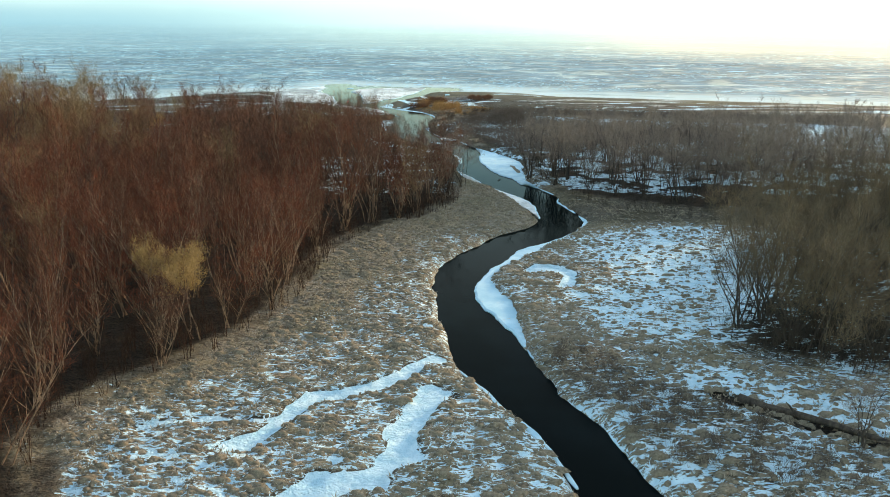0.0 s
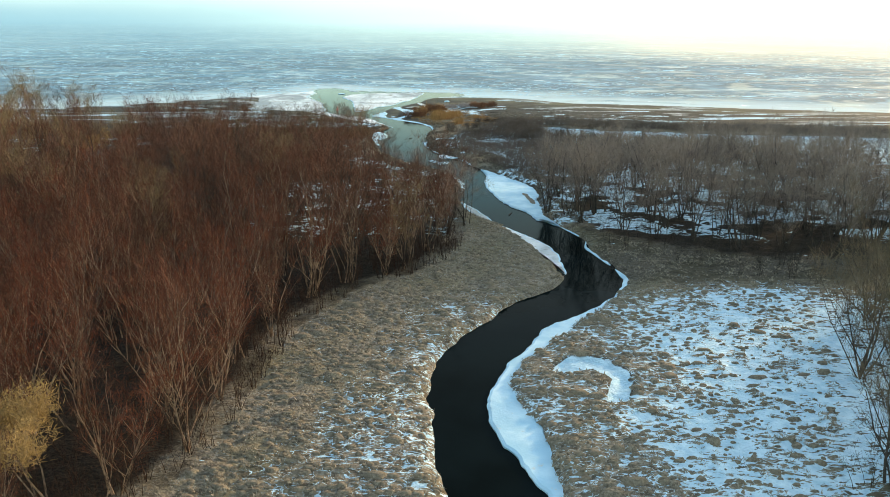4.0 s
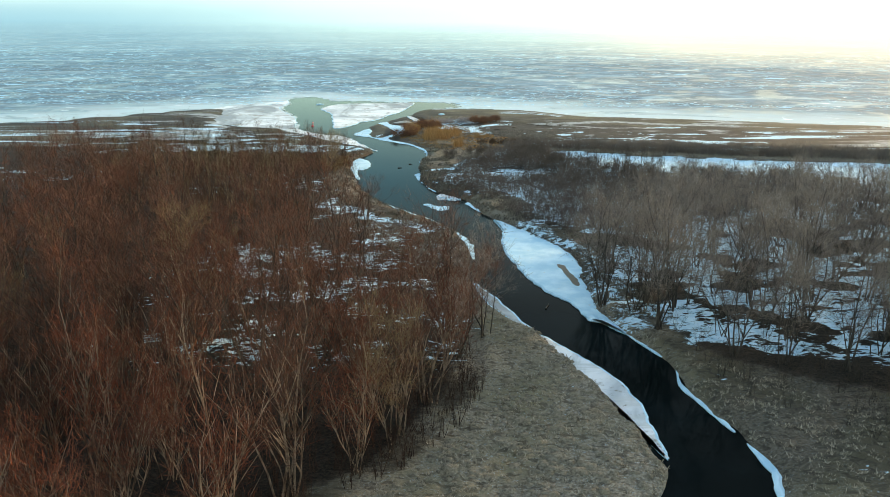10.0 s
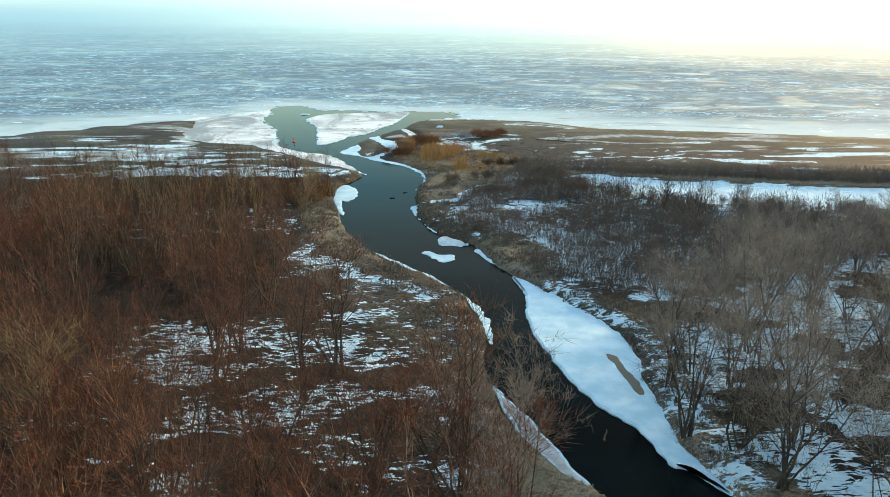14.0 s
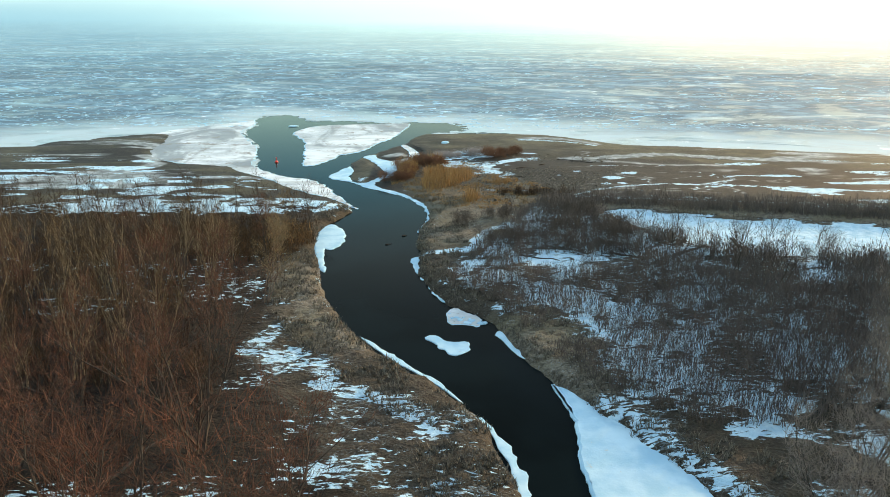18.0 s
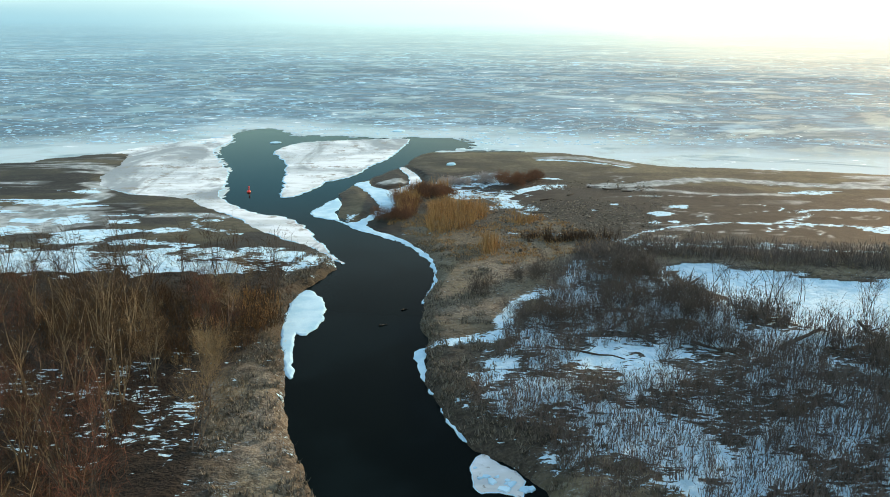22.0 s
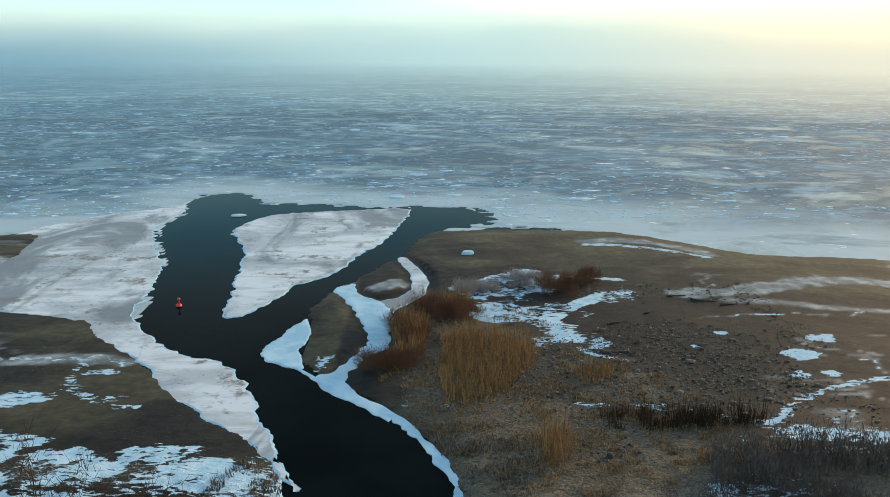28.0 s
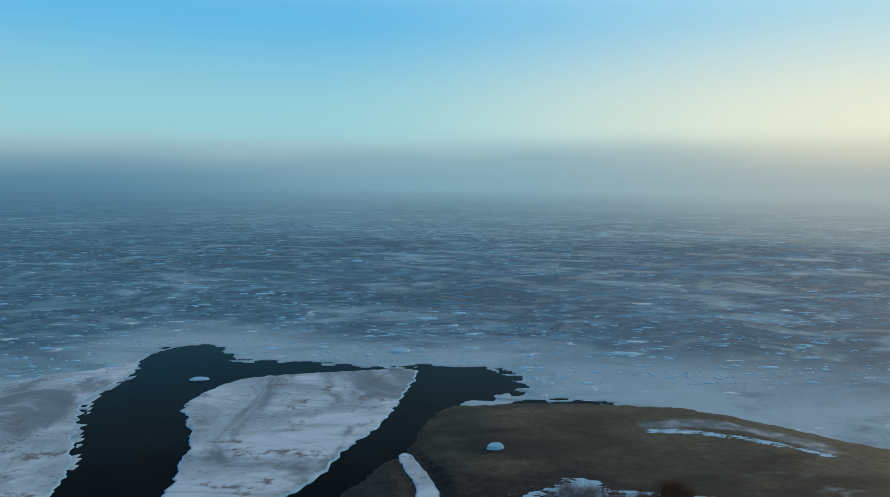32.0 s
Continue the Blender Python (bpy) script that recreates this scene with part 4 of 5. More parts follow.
def tree(seed, height, stems, lean, twigs, bark, twig, label, name="willow_tree", branch=8, fork=0.28, reach=1.0, spray=0.45, rise=0.0, stout=1.0, fine=1.0):
    low = height < 3
    wv, wf, tv, tf = grow(seed, height, stems, lean, twigs, branch, reach, fork, 3 if low else 5, 3 if low else 4, spray=spray, rise=rise, stout=stout, fine=fine)
    top = tagged(new(name), label, "tree")
    for nm, v, f, m in (("trunk", wv, wf, bark), ("crown", tv, tf, twig)):
        ob = new(nm, mesh_from(nm, v, f, m))
        ob.parent = top
    return top


def scatter(points, gap, seed, keep=lambda x, y: True, limit=10000):
    """Random plan points inside an outline, at least gap apart."""
    rng = random.Random(seed)
    poly = np.array(curve(points, 3.0, True))
    (x0, y0), (x1, y1) = poly.min(0), poly.max(0)
    n = int((x1 - x0) * (y1 - y0) / gap ** 2 * 2.5)
    px = np.array([rng.uniform(x0, x1) for _ in range(n)])
    py = np.array([rng.uniform(y0, y1) for _ in range(n)])
    ok = inside(px, py, poly)
    cells, out = {}, []
    for x, y in zip(px[ok], py[ok]):
        c = (int(x // gap), int(y // gap))
        near = [q for i in (-1, 0, 1) for j in (-1, 0, 1) for q in cells.get((c[0] + i, c[1] + j), ())]
        if all((x - a) ** 2 + (y - b) ** 2 > gap * gap for a, b in near) and keep(x, y):
            cells.setdefault(c, []).append((x, y))
            out.append((x, y))
            if len(out) >= limit:
                break
    return out


def ground_z(pts):
    p = np.array(pts, float).reshape(-1, 2)
    return land_height(p[:, 0], p[:, 1])


def plant(kinds, pts, size, seed, group):
    """Puts copies of the given trees at plan points; the first of each kind is moved, not copied."""
    rng = random.Random(seed)
    zs = ground_z(pts)
    fresh = set(range(len(kinds)))
    for (x, y), z in zip(pts, zs):
        k = rng.randrange(len(kinds))
        s = size(x, y) * rng.uniform(0.74, 1.16)
        m = pose(x, y, z - 0.05, rng.uniform(-4, 4), rng.uniform(-4, 4), rng.uniform(0, 360))
        if k in fresh:
            fresh.discard(k)
            ob = kinds[k]
            ob.matrix_basis = m @ Matrix.Diagonal((s, s, s, 1))
        else:
            ob = copy_thing(kinds[k], m)
            ob.scale = (s, s, s)
        tagged(ob, group=group)
    for k in fresh:
        for o in (*kinds[k].children_recursive, kinds[k]):
            bpy.data.objects.remove(o)


def merged(name, kinds, pts, size, seed, material, label, category):
    """Many far plants as one object: numpy copies of a few grown ones."""
    rng = np.random.default_rng(seed)
    zs = ground_z(pts)
    vs, fs, base = [], [], 0
    for (x, y), z in zip(pts, zs):
        v, f = kinds[rng.integers(len(kinds))]
        s, an = size(x, y) * rng.uniform(0.8, 1.2), rng.uniform(0, 2 * math.pi)
        c, q = math.cos(an) * s, math.sin(an) * s
        rot = np.array(((c, -q, 0), (q, c, 0), (0, 0, s)))
        vs.append(v @ rot.T + (x, y, z - 0.05))
        fs.append(f + base)
        base += len(v)
    vs, fs = np.concatenate(vs), np.concatenate(fs)
    me = bpy.data.meshes.new(name)
    me.vertices.add(len(vs))
    me.vertices.foreach_set("co", vs.ravel())
    me.loops.add(fs.size)
    me.loops.foreach_set("vertex_index", fs.ravel())
    me.polygons.add(len(fs))
    me.polygons.foreach_set("loop_start", np.arange(0, fs.size, 3))
    me.update(calc_edges=True)
    me.materials.append(material)
    return tagged(new(name, me), label, category, kind="stuff")


def triangles(v, f):
    tri = [t for q in f for t in ((q,) if len(q) == 3 else ((q[0], q[1], q[2]), (q[0], q[2], q[3])))]
    return np.array(v, float), np.array(tri, int)


def whole(g):
    """Wood and twigs of one grown plant as one triangle mesh."""
    return triangles(g[0] + g[2], g[1] + [tuple(i + len(g[0]) for i in t) for t in g[3]])


def left_size(x, y):
    return 1.12 + 0.36 * float(smooth(-28, -72, x)) - 0.34 * float(smooth(150, 190, y)) - 0.28 * float(smooth(185, 215, y))


RED = [tree(100 + i, 13.0, 5 + i % 3, 0.50, 2200, BARK_PALE, TWIG_RED, "bare red-brown willow with pale stems", branch=14, spray=0.62, rise=0.5, stout=0.7, fork=0.16, fine=0.66, reach=0.66) for i in range(6)]
GOLD = [tree(140 + i, 11.0, 4, 0.30, 7000, BARK_PALE, TWIG_GOLD, "bare willow with a dense golden twig crown", branch=26, fork=0.74, reach=0.36, spray=1.3) for i in range(2)]
TAN = [tree(150 + i, 13.0, 4, 0.5, 2200, BARK_PALE, TWIG_TAN, "bare tan-coloured willow with spreading limbs", spray=0.6, fine=0.6, reach=0.75, branch=12, stout=0.8) for i in range(2)]
POLES = [tree(155 + i, 9.0, 5, 0.30, 480, BARK_TAN, TWIG_OCHRE, "tall slender willow with tan stems and ochre twigs", branch=9, fine=0.7, spray=0.5, reach=0.85) for i in range(3)]
GREY = [tree(160 + i, 13.0, 4 + i % 3, 0.50, 1400, BARK_DARK, TWIG_GREY, "bare grey-brown tree with dark leaning stems", "bare_tree", spray=0.7, fine=0.8, reach=0.85, branch=10) for i in range(5)]
UMBER = [tree(170 + i, 13.0, 7 + i % 2, 0.62, 1600, BARK_DARK, TWIG_UMBER, "bare brown tree with dark fanning stems", "bare_tree", rise=0.3, spray=0.6, fine=0.85) for i in range(3)]
PLUM = [tree(180 + i, 13.0, 5 + i % 2, 0.55, 1700, BARK_DARK, TWIG_PLUM, "bare purple-brown willow with dark spreading stems", branch=12, rise=0.3, stout=1.0, spray=0.68, fine=0.72, reach=0.8) for i in range(4)]

left_pts = [p for i, p in enumerate(scatter(LEFT_WOOD, 3.65, 7)) if (p[0] > -48 or i % 5 < 3) and not (p[1] > 134 and p[0] > -9) and not (p[1] > 150 and p[0] > -17) and (p[1] < 128 or i % 9 < 5) and (p[1] < 168 or i % 9 < 1)]
left_pts.sort(key=lambda p: -p[0] + 0.05 * abs(p[1] - 110))
near_l, far_l = left_pts[:255], [p for p in left_pts[255:] if p[0] > -14 - 0.62 * p[1]]
plant(GOLD, [(-22.4, 62.0), (-58, 150)], lambda x, y: 1.2, 8, "trees of the left wood")
plant(TAN, [(-38.7, 69.3), (-48, 86), (-62, 122), (-70, 130), (-66, 140), (-74, 146), (-80, 138), (-77, 156), (-84, 160), (-72, 164), (-62, 158), (-88, 148), (-90, 166), (-58, 108), (-30, 99), (-4.5, 108.4), (-54, 132), (-19.5, 186), (-26, 196), (-22.5, 205),
            (-60, 128), (-65, 134), (-72, 138), (-56, 116), (-44, 112), (-36, 120), (-22, 124), (-50, 142), (-40, 136)], left_size, 12, "trees of the left wood")
plant(POLES, scatter([(-24, 172), (-25, 186), (-27, 204), (-46, 212), (-62, 196), (-46, 174), (-34, 166)], 2.9, 13), lambda x, y: 1.0 - 0.25 * float(smooth(195, 212, y)), 14, "slender trees of the left wood")
plum = lambda p: 116 < p[1] + 9 * math.sin(p[0] * 0.35) < 240
plant(PLUM, [p for p in near_l if plum(p)], left_size, 11, "trees of the left wood")
plant(RED, [p for p in near_l if not plum(p)], left_size, 9, "trees of the left wood")
FAR_RED = [whole(grow(200 + i, 13.5, 3, 0.35, 560, 4, segs=4, sides=3)) for i in range(4)]
merged("far_wood", FAR_RED, far_l, left_size, 6, TWIG_TAN, "distant tan-coloured leafless wood", "wood")

right_pts = [p for i, p in enumerate(scatter(RIGHT_WOOD_NEAR, 3.9, 17) + scatter(RIGHT_WOOD_FAR, 3.3, 18)) if p[0] < 65 or i % 3 < 2]
right_pts.sort(key=lambda p: p[0])
near_r, far_r = right_pts[:280], right_pts[280:]


def right_size(x, y):
    return 1.0 - 0.28 * float(smooth(135, 180, y))


plant(UMBER, [p for p in near_r if p[1] < 106] + [(27, 65.2), (29.6, 66.6), (31.7, 63.9), (33.2, 62.7), (30.4, 61.6), (35.5, 65)], right_size, 20, "trees of the right wood")
plant(GREY, [p for p in near_r if p[1] >= 106] + [(0.1, 121.9), (2.6, 126.5), (-0.2, 128.5), (14.9, 134.4), (19.2, 134.2), (21.8, 133.2), (16, 142), (27.9, 44.9), (30.5, 43.5)], lambda x, y: right_size(x, y) * (0.45 if y < 50 else 1.0), 19, "trees of the right wood")
FAR_GREY = [whole(grow(220 + i, 13.0, 3, 0.4, 560, 4, segs=4, sides=3)) for i in range(4)]
merged("far_wood", FAR_GREY, far_r, right_size, 5, TWIG_GREY, "distant grey leafless wood", "wood")

# small bare trees at the snowy pond and on the left flats
SLIM = [tree(240 + i, 6.0, 3, 0.32, 170, BARK_DARK, TWIG_DARK, "slim bare tree standing at the snowy pond", "slim_tree", 6) for i in range(3)]
plant(SLIM, [(30.5, 212.8), (33.1, 212.6), (26.4, 216.5), (38, 209), (42, 211), (47, 207), (24, 207), (35, 203), (29, 200), (44, 201), (55, 206), (32, 198), (36.5, 199), (39.5, 200.5), (27, 204), (31, 194.5), (37, 194), (42, 196), (34, 190), (29.5, 208.5)], lambda x, y: 1.15, 23, "slim trees by the pond")

FLATS = [tree(250 + i, 6.5, 3, 0.35, 170, BARK_DARK, TWIG_RUST, "slender bare tree at the edge of the flats", "slim_tree", 6) for i in range(3)]
plant(FLATS, scatter([(-20, 212), (-22, 220), (-40, 221.5), (-66, 223), (-66, 212), (-40, 210)], 2.6, 24), lambda x, y: 1.2, 25, "slim trees by the flats")

# shrubs: single bushes near the river, the rest as one tangle
BUSH = [tree(260 + i, 2.3, 12, 0.75, 420, BARK_DARK, TWIG_DARK, "low bare bush with many grey-brown stems", "bush", 2) for i in range(3)]
bush_pts = scatter([(14, 186), (45, 188), (50, 207), (34, 205), (26, 211), (14, 206)], 4.6, 28)
for k, (cx, cy, cr) in enumerate(((5.1, 208.2, 1.6), (8.5, 207.6, 1.7), (10.6, 207.6, 1.3), (15.8, 219.4, 1.9), (18.6, 220.2, 1.9), (15.4, 211.6, 2.0), (20.7, 208, 1.7), (21.1, 212.8, 2.0), (13.6, 204, 1.2), (6.4, 218.6, 1.2), (8.4, 220, 1.4), (18.8, 202.4, 1.3), (1.2, 214.4, 1.0))):
    bush_pts += scatter([(cx - cr, cy - cr), (cx + cr, cy - cr), (cx + cr, cy + cr), (cx - cr, cy + cr)], 1.15, 60 + k)
plant(BUSH, bush_pts, lambda x, y: 1.0, 29, "bushes on the snowy bank")
ORANGE_BUSH = [tree(275 + i, 2.4, 10, 0.45, 420, BARK_TAN, TWIG_OCHRE, "tawny upright bush among dark brush", "bush", 1) for i in range(2)]
plant(ORANGE_BUSH, [(-26.1, 169.2), (-21, 168.7), (-30.1, 172.1), (-24.6, 170.2), (-21.8, 170.1), (-28.4, 168.2), (-33, 175), (-27, 176.5), (-35, 171)], lambda x, y: 1.25, 30, "tawny bushes of the left wood")

SCRUB = [tree(270 + i, 1.5, 12, 0.8, 260, BARK_DARK, TWIG_DARK, "low brown scrub bush on the river bank", "scrub_bush", 1) for i in range(3)]
plant(SCRUB, scatter([(8.6, 60), (9.6, 55.5), (13, 47), (15.5, 42), (26, 40), (31, 42), (24, 47), (19, 50), (14, 56), (10.5, 62)], 1.5, 26), lambda x, y: 1.0, 26, "scrub along the bank")

STEMS = [whole(grow(280 + i, 2.6, 9, 0.30, 46, 0, 0.8, segs=2, sides=3, thick=2.4)) for i in range(5)]
sap_pts = scatter(SAPLINGS, 0.67, 31, lambda x, y: x < 62 and value_noise(np.array([x * 0.2]), np.array([y * 0.25]), 91)[0] > 0.24)


def off_pond(pts):
    p = np.array(pts)
    return [q for q, w in zip(pts, area(p[:, 0], p[:, 1], POND)) if w < 0.25]


sap_pts = off_pond(sap_pts)
merged("sapling_thicket", STEMS, sap_pts, lambda x, y: 0.72 + 0.30 * float(smooth(10, 40, x)), 32, TWIG_SAP, "thicket of thin grey saplings over snow", "saplings")
HEDGE = [(13, 225.5), (22, 227), (30, 226), (44, 222.5), (62, 219.5), (110, 211.5), (110, 218), (62, 226), (44, 228.5), (30, 230.5), (22, 231.5), (14, 230)]
merged("hedge", STEMS, scatter(HEDGE, 0.62, 33), lambda x, y: 0.92, 34, TWIG_SAP, "dark hedge of thin bare shrubs along the pond", "hedge")
BRUSH_L = [(-20, 172), (-17, 178), (-18.5, 200), (-18.6, 216), (-35, 218), (-70, 220), (-90, 180), (-40, 165)]
merged("rusty_brush", STEMS, scatter(BRUSH_L, 2.0, 35, lambda x, y: x > -60 and (x < -24 or y > 202) and value_noise(np.array([x * 0.5]), np.array([y * 0.5]), 133)[0] > 0.7 * float(smooth(206, 220, y))), lambda x, y: 0.75, 36, TWIG_RUST, "rusty brown brush of thin upright stems", "brush")
merged("tawny_brush", STEMS, scatter(RUST_FIELD, 0.72, 44, lambda x, y: value_noise(np.array([x * 0.7]), np.array([y * 0.7]), 131)[0] > 0.15 + 0.7 * float(smooth(208, 219, y))), lambda x, y: 0.72, 47, TWIG_OCHRE, "tawny brush of thin upright stems on the bank", "brush")
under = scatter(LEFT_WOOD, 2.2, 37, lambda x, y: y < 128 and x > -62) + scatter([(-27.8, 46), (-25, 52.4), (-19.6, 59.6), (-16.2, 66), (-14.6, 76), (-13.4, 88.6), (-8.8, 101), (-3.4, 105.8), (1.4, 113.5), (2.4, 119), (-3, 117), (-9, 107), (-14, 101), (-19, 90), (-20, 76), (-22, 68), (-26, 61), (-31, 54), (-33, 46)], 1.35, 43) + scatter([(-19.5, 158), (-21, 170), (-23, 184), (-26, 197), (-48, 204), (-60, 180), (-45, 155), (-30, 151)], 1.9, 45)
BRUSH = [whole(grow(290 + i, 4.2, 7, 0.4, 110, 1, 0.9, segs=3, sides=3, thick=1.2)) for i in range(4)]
merged("red_brush", BRUSH, under, lambda x, y: 0.72, 38, TWIG_MAROON_SHADED, "red-brown undergrowth below bare willows, twigs darkened as wood shade", "brush")
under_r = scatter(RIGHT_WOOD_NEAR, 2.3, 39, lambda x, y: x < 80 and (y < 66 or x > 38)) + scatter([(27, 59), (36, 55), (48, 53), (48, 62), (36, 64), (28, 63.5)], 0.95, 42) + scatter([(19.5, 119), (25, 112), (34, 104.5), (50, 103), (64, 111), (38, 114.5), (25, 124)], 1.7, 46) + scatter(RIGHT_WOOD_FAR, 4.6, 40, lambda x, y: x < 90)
merged("grey_brush", BRUSH, under_r, lambda x, y: 0.78 if y < 70 else 0.6, 41, TWIG_SHADE, "brown undergrowth below bare trees, twigs darkened as wood shade", "brush")


SHORE_BUSH = [tree(265 + i, 2.1, 15, 0.8, 620, BARK_DARK, TWIG_SHORE, "rounded maroon-brown bush on the shore", "bush", 1) for i in range(3)]
shore_pts = []
for k, (cx, cy, cr) in enumerate(((-5.4, 262.4, 1.5), (-3.6, 260.6, 1.6), (-1.6, 262, 1.3), (-6.8, 254.4, 1.3), (-8.0, 257, 1.2), (10.2, 269.4, 1.7), (12.6, 272.5, 1.4), (14.8, 274.6, 1.3), (8.2, 272, 1.0), (-8.2, 247.4, 1.2), (-10.4, 247.2, 1.0))):
    shore_pts += scatter([(cx - cr, cy - cr), (cx + cr, cy - cr), (cx + cr, cy + cr), (cx - cr, cy + cr)], 0.95, 80 + k)
plant(SHORE_BUSH, shore_pts, lambda x, y: 0.95, 50, "bushes on the drifted shore")
FROST_BUSH = [tree(285 + i, 1.1, 15, 0.9, 420, BARK_DARK, TWIG_FROST, "low frosted bush standing in drifted snow", "bush", 1) for i in range(2)]
frost_pts = []
for k, (cx, cy, cr) in enumerate(((-0.6, 270.4, 1.7), (1.8, 271, 1.4), (4.9, 275.2, 1.3), (6.8, 275.6, 1.3), (5.6, 271.6, 1.4))):
    frost_pts += scatter([(cx - cr, cy - cr), (cx + cr, cy - cr), (cx + cr, cy + cr), (cx - cr, cy + cr)], 1.0, 95 + k)
plant(FROST_BUSH, frost_pts, lambda x, y: 1.0, 51, "frosted bushes on the drifted shore")

# ---- grasses ----
def blades(name, pts, zs, count, height, width, lean, seed, material, label, category, kind="stuff"):
    """Tufts of dry blades, each blade one bent sliver."""
    rng = np.random.default_rng(seed)
    p = np.repeat(np.column_stack([np.array(pts), zs]), count, 0)
    n = len(p)
    az = rng.uniform(0, 2 * math.pi, n)
    hh = height * rng.uniform(0.45, 1.2, n) * np.repeat(rng.uniform(0.5, 1.15, len(pts)), count)
    out = lean * rng.uniform(0.1, 1.0, n) * hh
    side = np.stack([-np.sin(az), np.cos(az), np.zeros(n)], 1) * (width * rng.uniform(0.6, 1.3, n))[:, None]
    root = p + np.stack([np.cos(az), np.sin(az), np.zeros(n)], 1) * (rng.uniform(0, 0.35, n) * height)[:, None] - (0, 0, 0.05)
    tip = root + np.stack([np.cos(az) * out, np.sin(az) * out, hh], 1)
    vs = np.stack([root - side, root + side, tip], 1).reshape(-1, 3)
    fs = np.arange(len(vs)).reshape(-1, 3)
    me = bpy.data.meshes.new(name)
    me.vertices.add(len(vs))
    me.vertices.foreach_set("co", vs.ravel())
    me.loops.add(fs.size)
    me.loops.foreach_set("vertex_index", fs.ravel())
    me.polygons.add(len(fs))
    me.polygons.foreach_set("loop_start", np.arange(0, fs.size, 3))
    me.update(calc_edges=True)
    me.materials.append(material)
    ob = new(name, me)
    return tagged(ob, label, category, kind=kind) if kind else ob


def meadow_tufts():
    rng = np.random.default_rng(5)
    n = 60000
    x, y = rng.uniform(-34, 42, n), rng.uniform(36, 135, n)
    d = land_distance(x, y)
    woods = np.maximum(np.maximum(area(x, y, LEFT_WOOD), 0.25 * area(x, y, SHADE)), np.maximum(area(x, y, RIGHT_WOOD_NEAR), area(x, y, RIGHT_WOOD_FAR)))
    bare = np.zeros(n)
    for pts, w in CHANNELS:
        bare = np.maximum(bare, trail(x, y, pts, w, 0.3))
    thin = area(x, y, SNOW_FIELD, 3, 2)
    hum = fbm(x * 0.85, y * 1.1, 2, 21)
    edge = trail(x, y, WOOD_EDGE, 2.4, 1.0)
    ok = (d > 0.15) & (woods < 0.3) & (edge + rng.normal(0, 0.2, n) < 0.85) & (bare < 0.3) & (hum + rng.normal(0, 0.08, n) > 0.45 + 0.18 * thin)
    p = np.column_stack([x, y])[ok]
    z = ground_z(p) + (hum[ok] - 0.5) * 0.42
    return blades("dry_grass", p, z, 7, 0.24, 0.035, 1.4, 6, STRAW, "dry grey-beige tussock grass", "grass")


def bank_grass():
    rng = np.random.default_rng(15)
    n = 60000
    x, y = rng.uniform(-24, 28, n), rng.uniform(130, 236, n)
    d = land_distance(x, y)
    tuft = np.maximum(area(x, y, GRASS_RIGHT, 1.0, 1.2), area(x, y, GRASS_LEFT, 1.0, 1.2))
    ok = (d > 0.1) & ((d < 6) | (tuft > 0.4)) & (x > -20) & (area(x, y, POND) < 0.3) & (fbm(x * 0.5, y * 0.5, 2, 25) + 0.1 * tuft > 0.46)
    p = np.column_stack([x, y])[ok]
    return blades("bank_grass", p, ground_z(p), 5, 0.45, 0.045, 0.8, 16, STRAW_GREY, "grey-brown dry grass on the river bank", "grass")


meadow_tufts()
bank_grass()


def reed_clump(points, gap, height, seed, label, material=REED):
    pts = [q for q in scatter(points, gap, seed) if value_noise(np.array([q[0] * 0.9]), np.array([q[1] * 0.9]), seed)[0] > 0.30]
    ob = blades("reed_clump", pts, ground_z(pts), 9, height, 0.030, 0.42, seed, material, label, "reeds", "")
    return tagged(ob, label, "reeds", "reed clumps at the mouth", "stuff")


def beach_grass():
    rng = np.random.default_rng(45)
    n = 22000
    x, y = rng.uniform(-12, 24, n), rng.uniform(224, 270, n)
    ok = (land_distance(x, y) > 1.0) & (area(x, y, [(-9, 250), (-8, 238), (-2, 229), (6, 226), (20, 233), (18, 240), (12, 249), (4, 262), (-4, 268), (-8, 262)], 2.0, 2.5) > 0.4) & (fbm(x * 0.6, y * 0.6, 2, 47) > 0.48)
    p = np.column_stack([x, y])[ok]
    return blades("beach_grass", p, ground_z(p), 4, 0.35, 0.035, 1.0, 46, REED, "low dry golden grass on the gravel flat", "grass")


beach_grass()
reed_clump([(-8.9, 249), (-8.8, 256), (-8.4, 261), (-5.8, 260), (-6.0, 253.4), (-7.2, 248.4)], 0.34, 2.3, 51, "tall orange reed clump beside the frozen creek")
reed_clump([(-6.6, 262), (-5.6, 267), (-1.4, 267.4), (-0.4, 262.6), (-3.5, 261)], 0.36, 2.3, 52, "orange-brown reed clump with snow at its foot")
reed_clump([(-3.4, 254.3), (0.9, 255.4), (4.6, 252.8), (4.2, 248.3), (1.9, 243.2), (-1.0, 239.9), (-4.0, 239.4), (-4.2, 246.3)], 0.40, 2.1, 53, "broad patch of tall golden reeds")
reed_clump([(1.8, 229.4), (3.9, 229.4), (4.3, 233), (2.2, 233.4)], 0.28, 2.8, 54, "isolated tall orange reed tuft")
reed_clump([(7.6, 246.2), (10.9, 247.2), (10.7, 243.8), (8.1, 242.9)], 0.36, 1.4, 55, "low golden reed patch")
reed_clump([(7.3, 235.2), (10, 234.2), (14, 234.6), (20.6, 235.2), (20.6, 236.6), (14, 236.8), (8, 236.8)], 0.27, 1.7, 56, "dark brown reed bank on a low ridge", TWIG_RUST)
reed_clump([(-24, 205), (-19.5, 206), (-19, 214), (-23, 216)], 0.5, 1.3, 58, "rusty grass tuft on the bank")


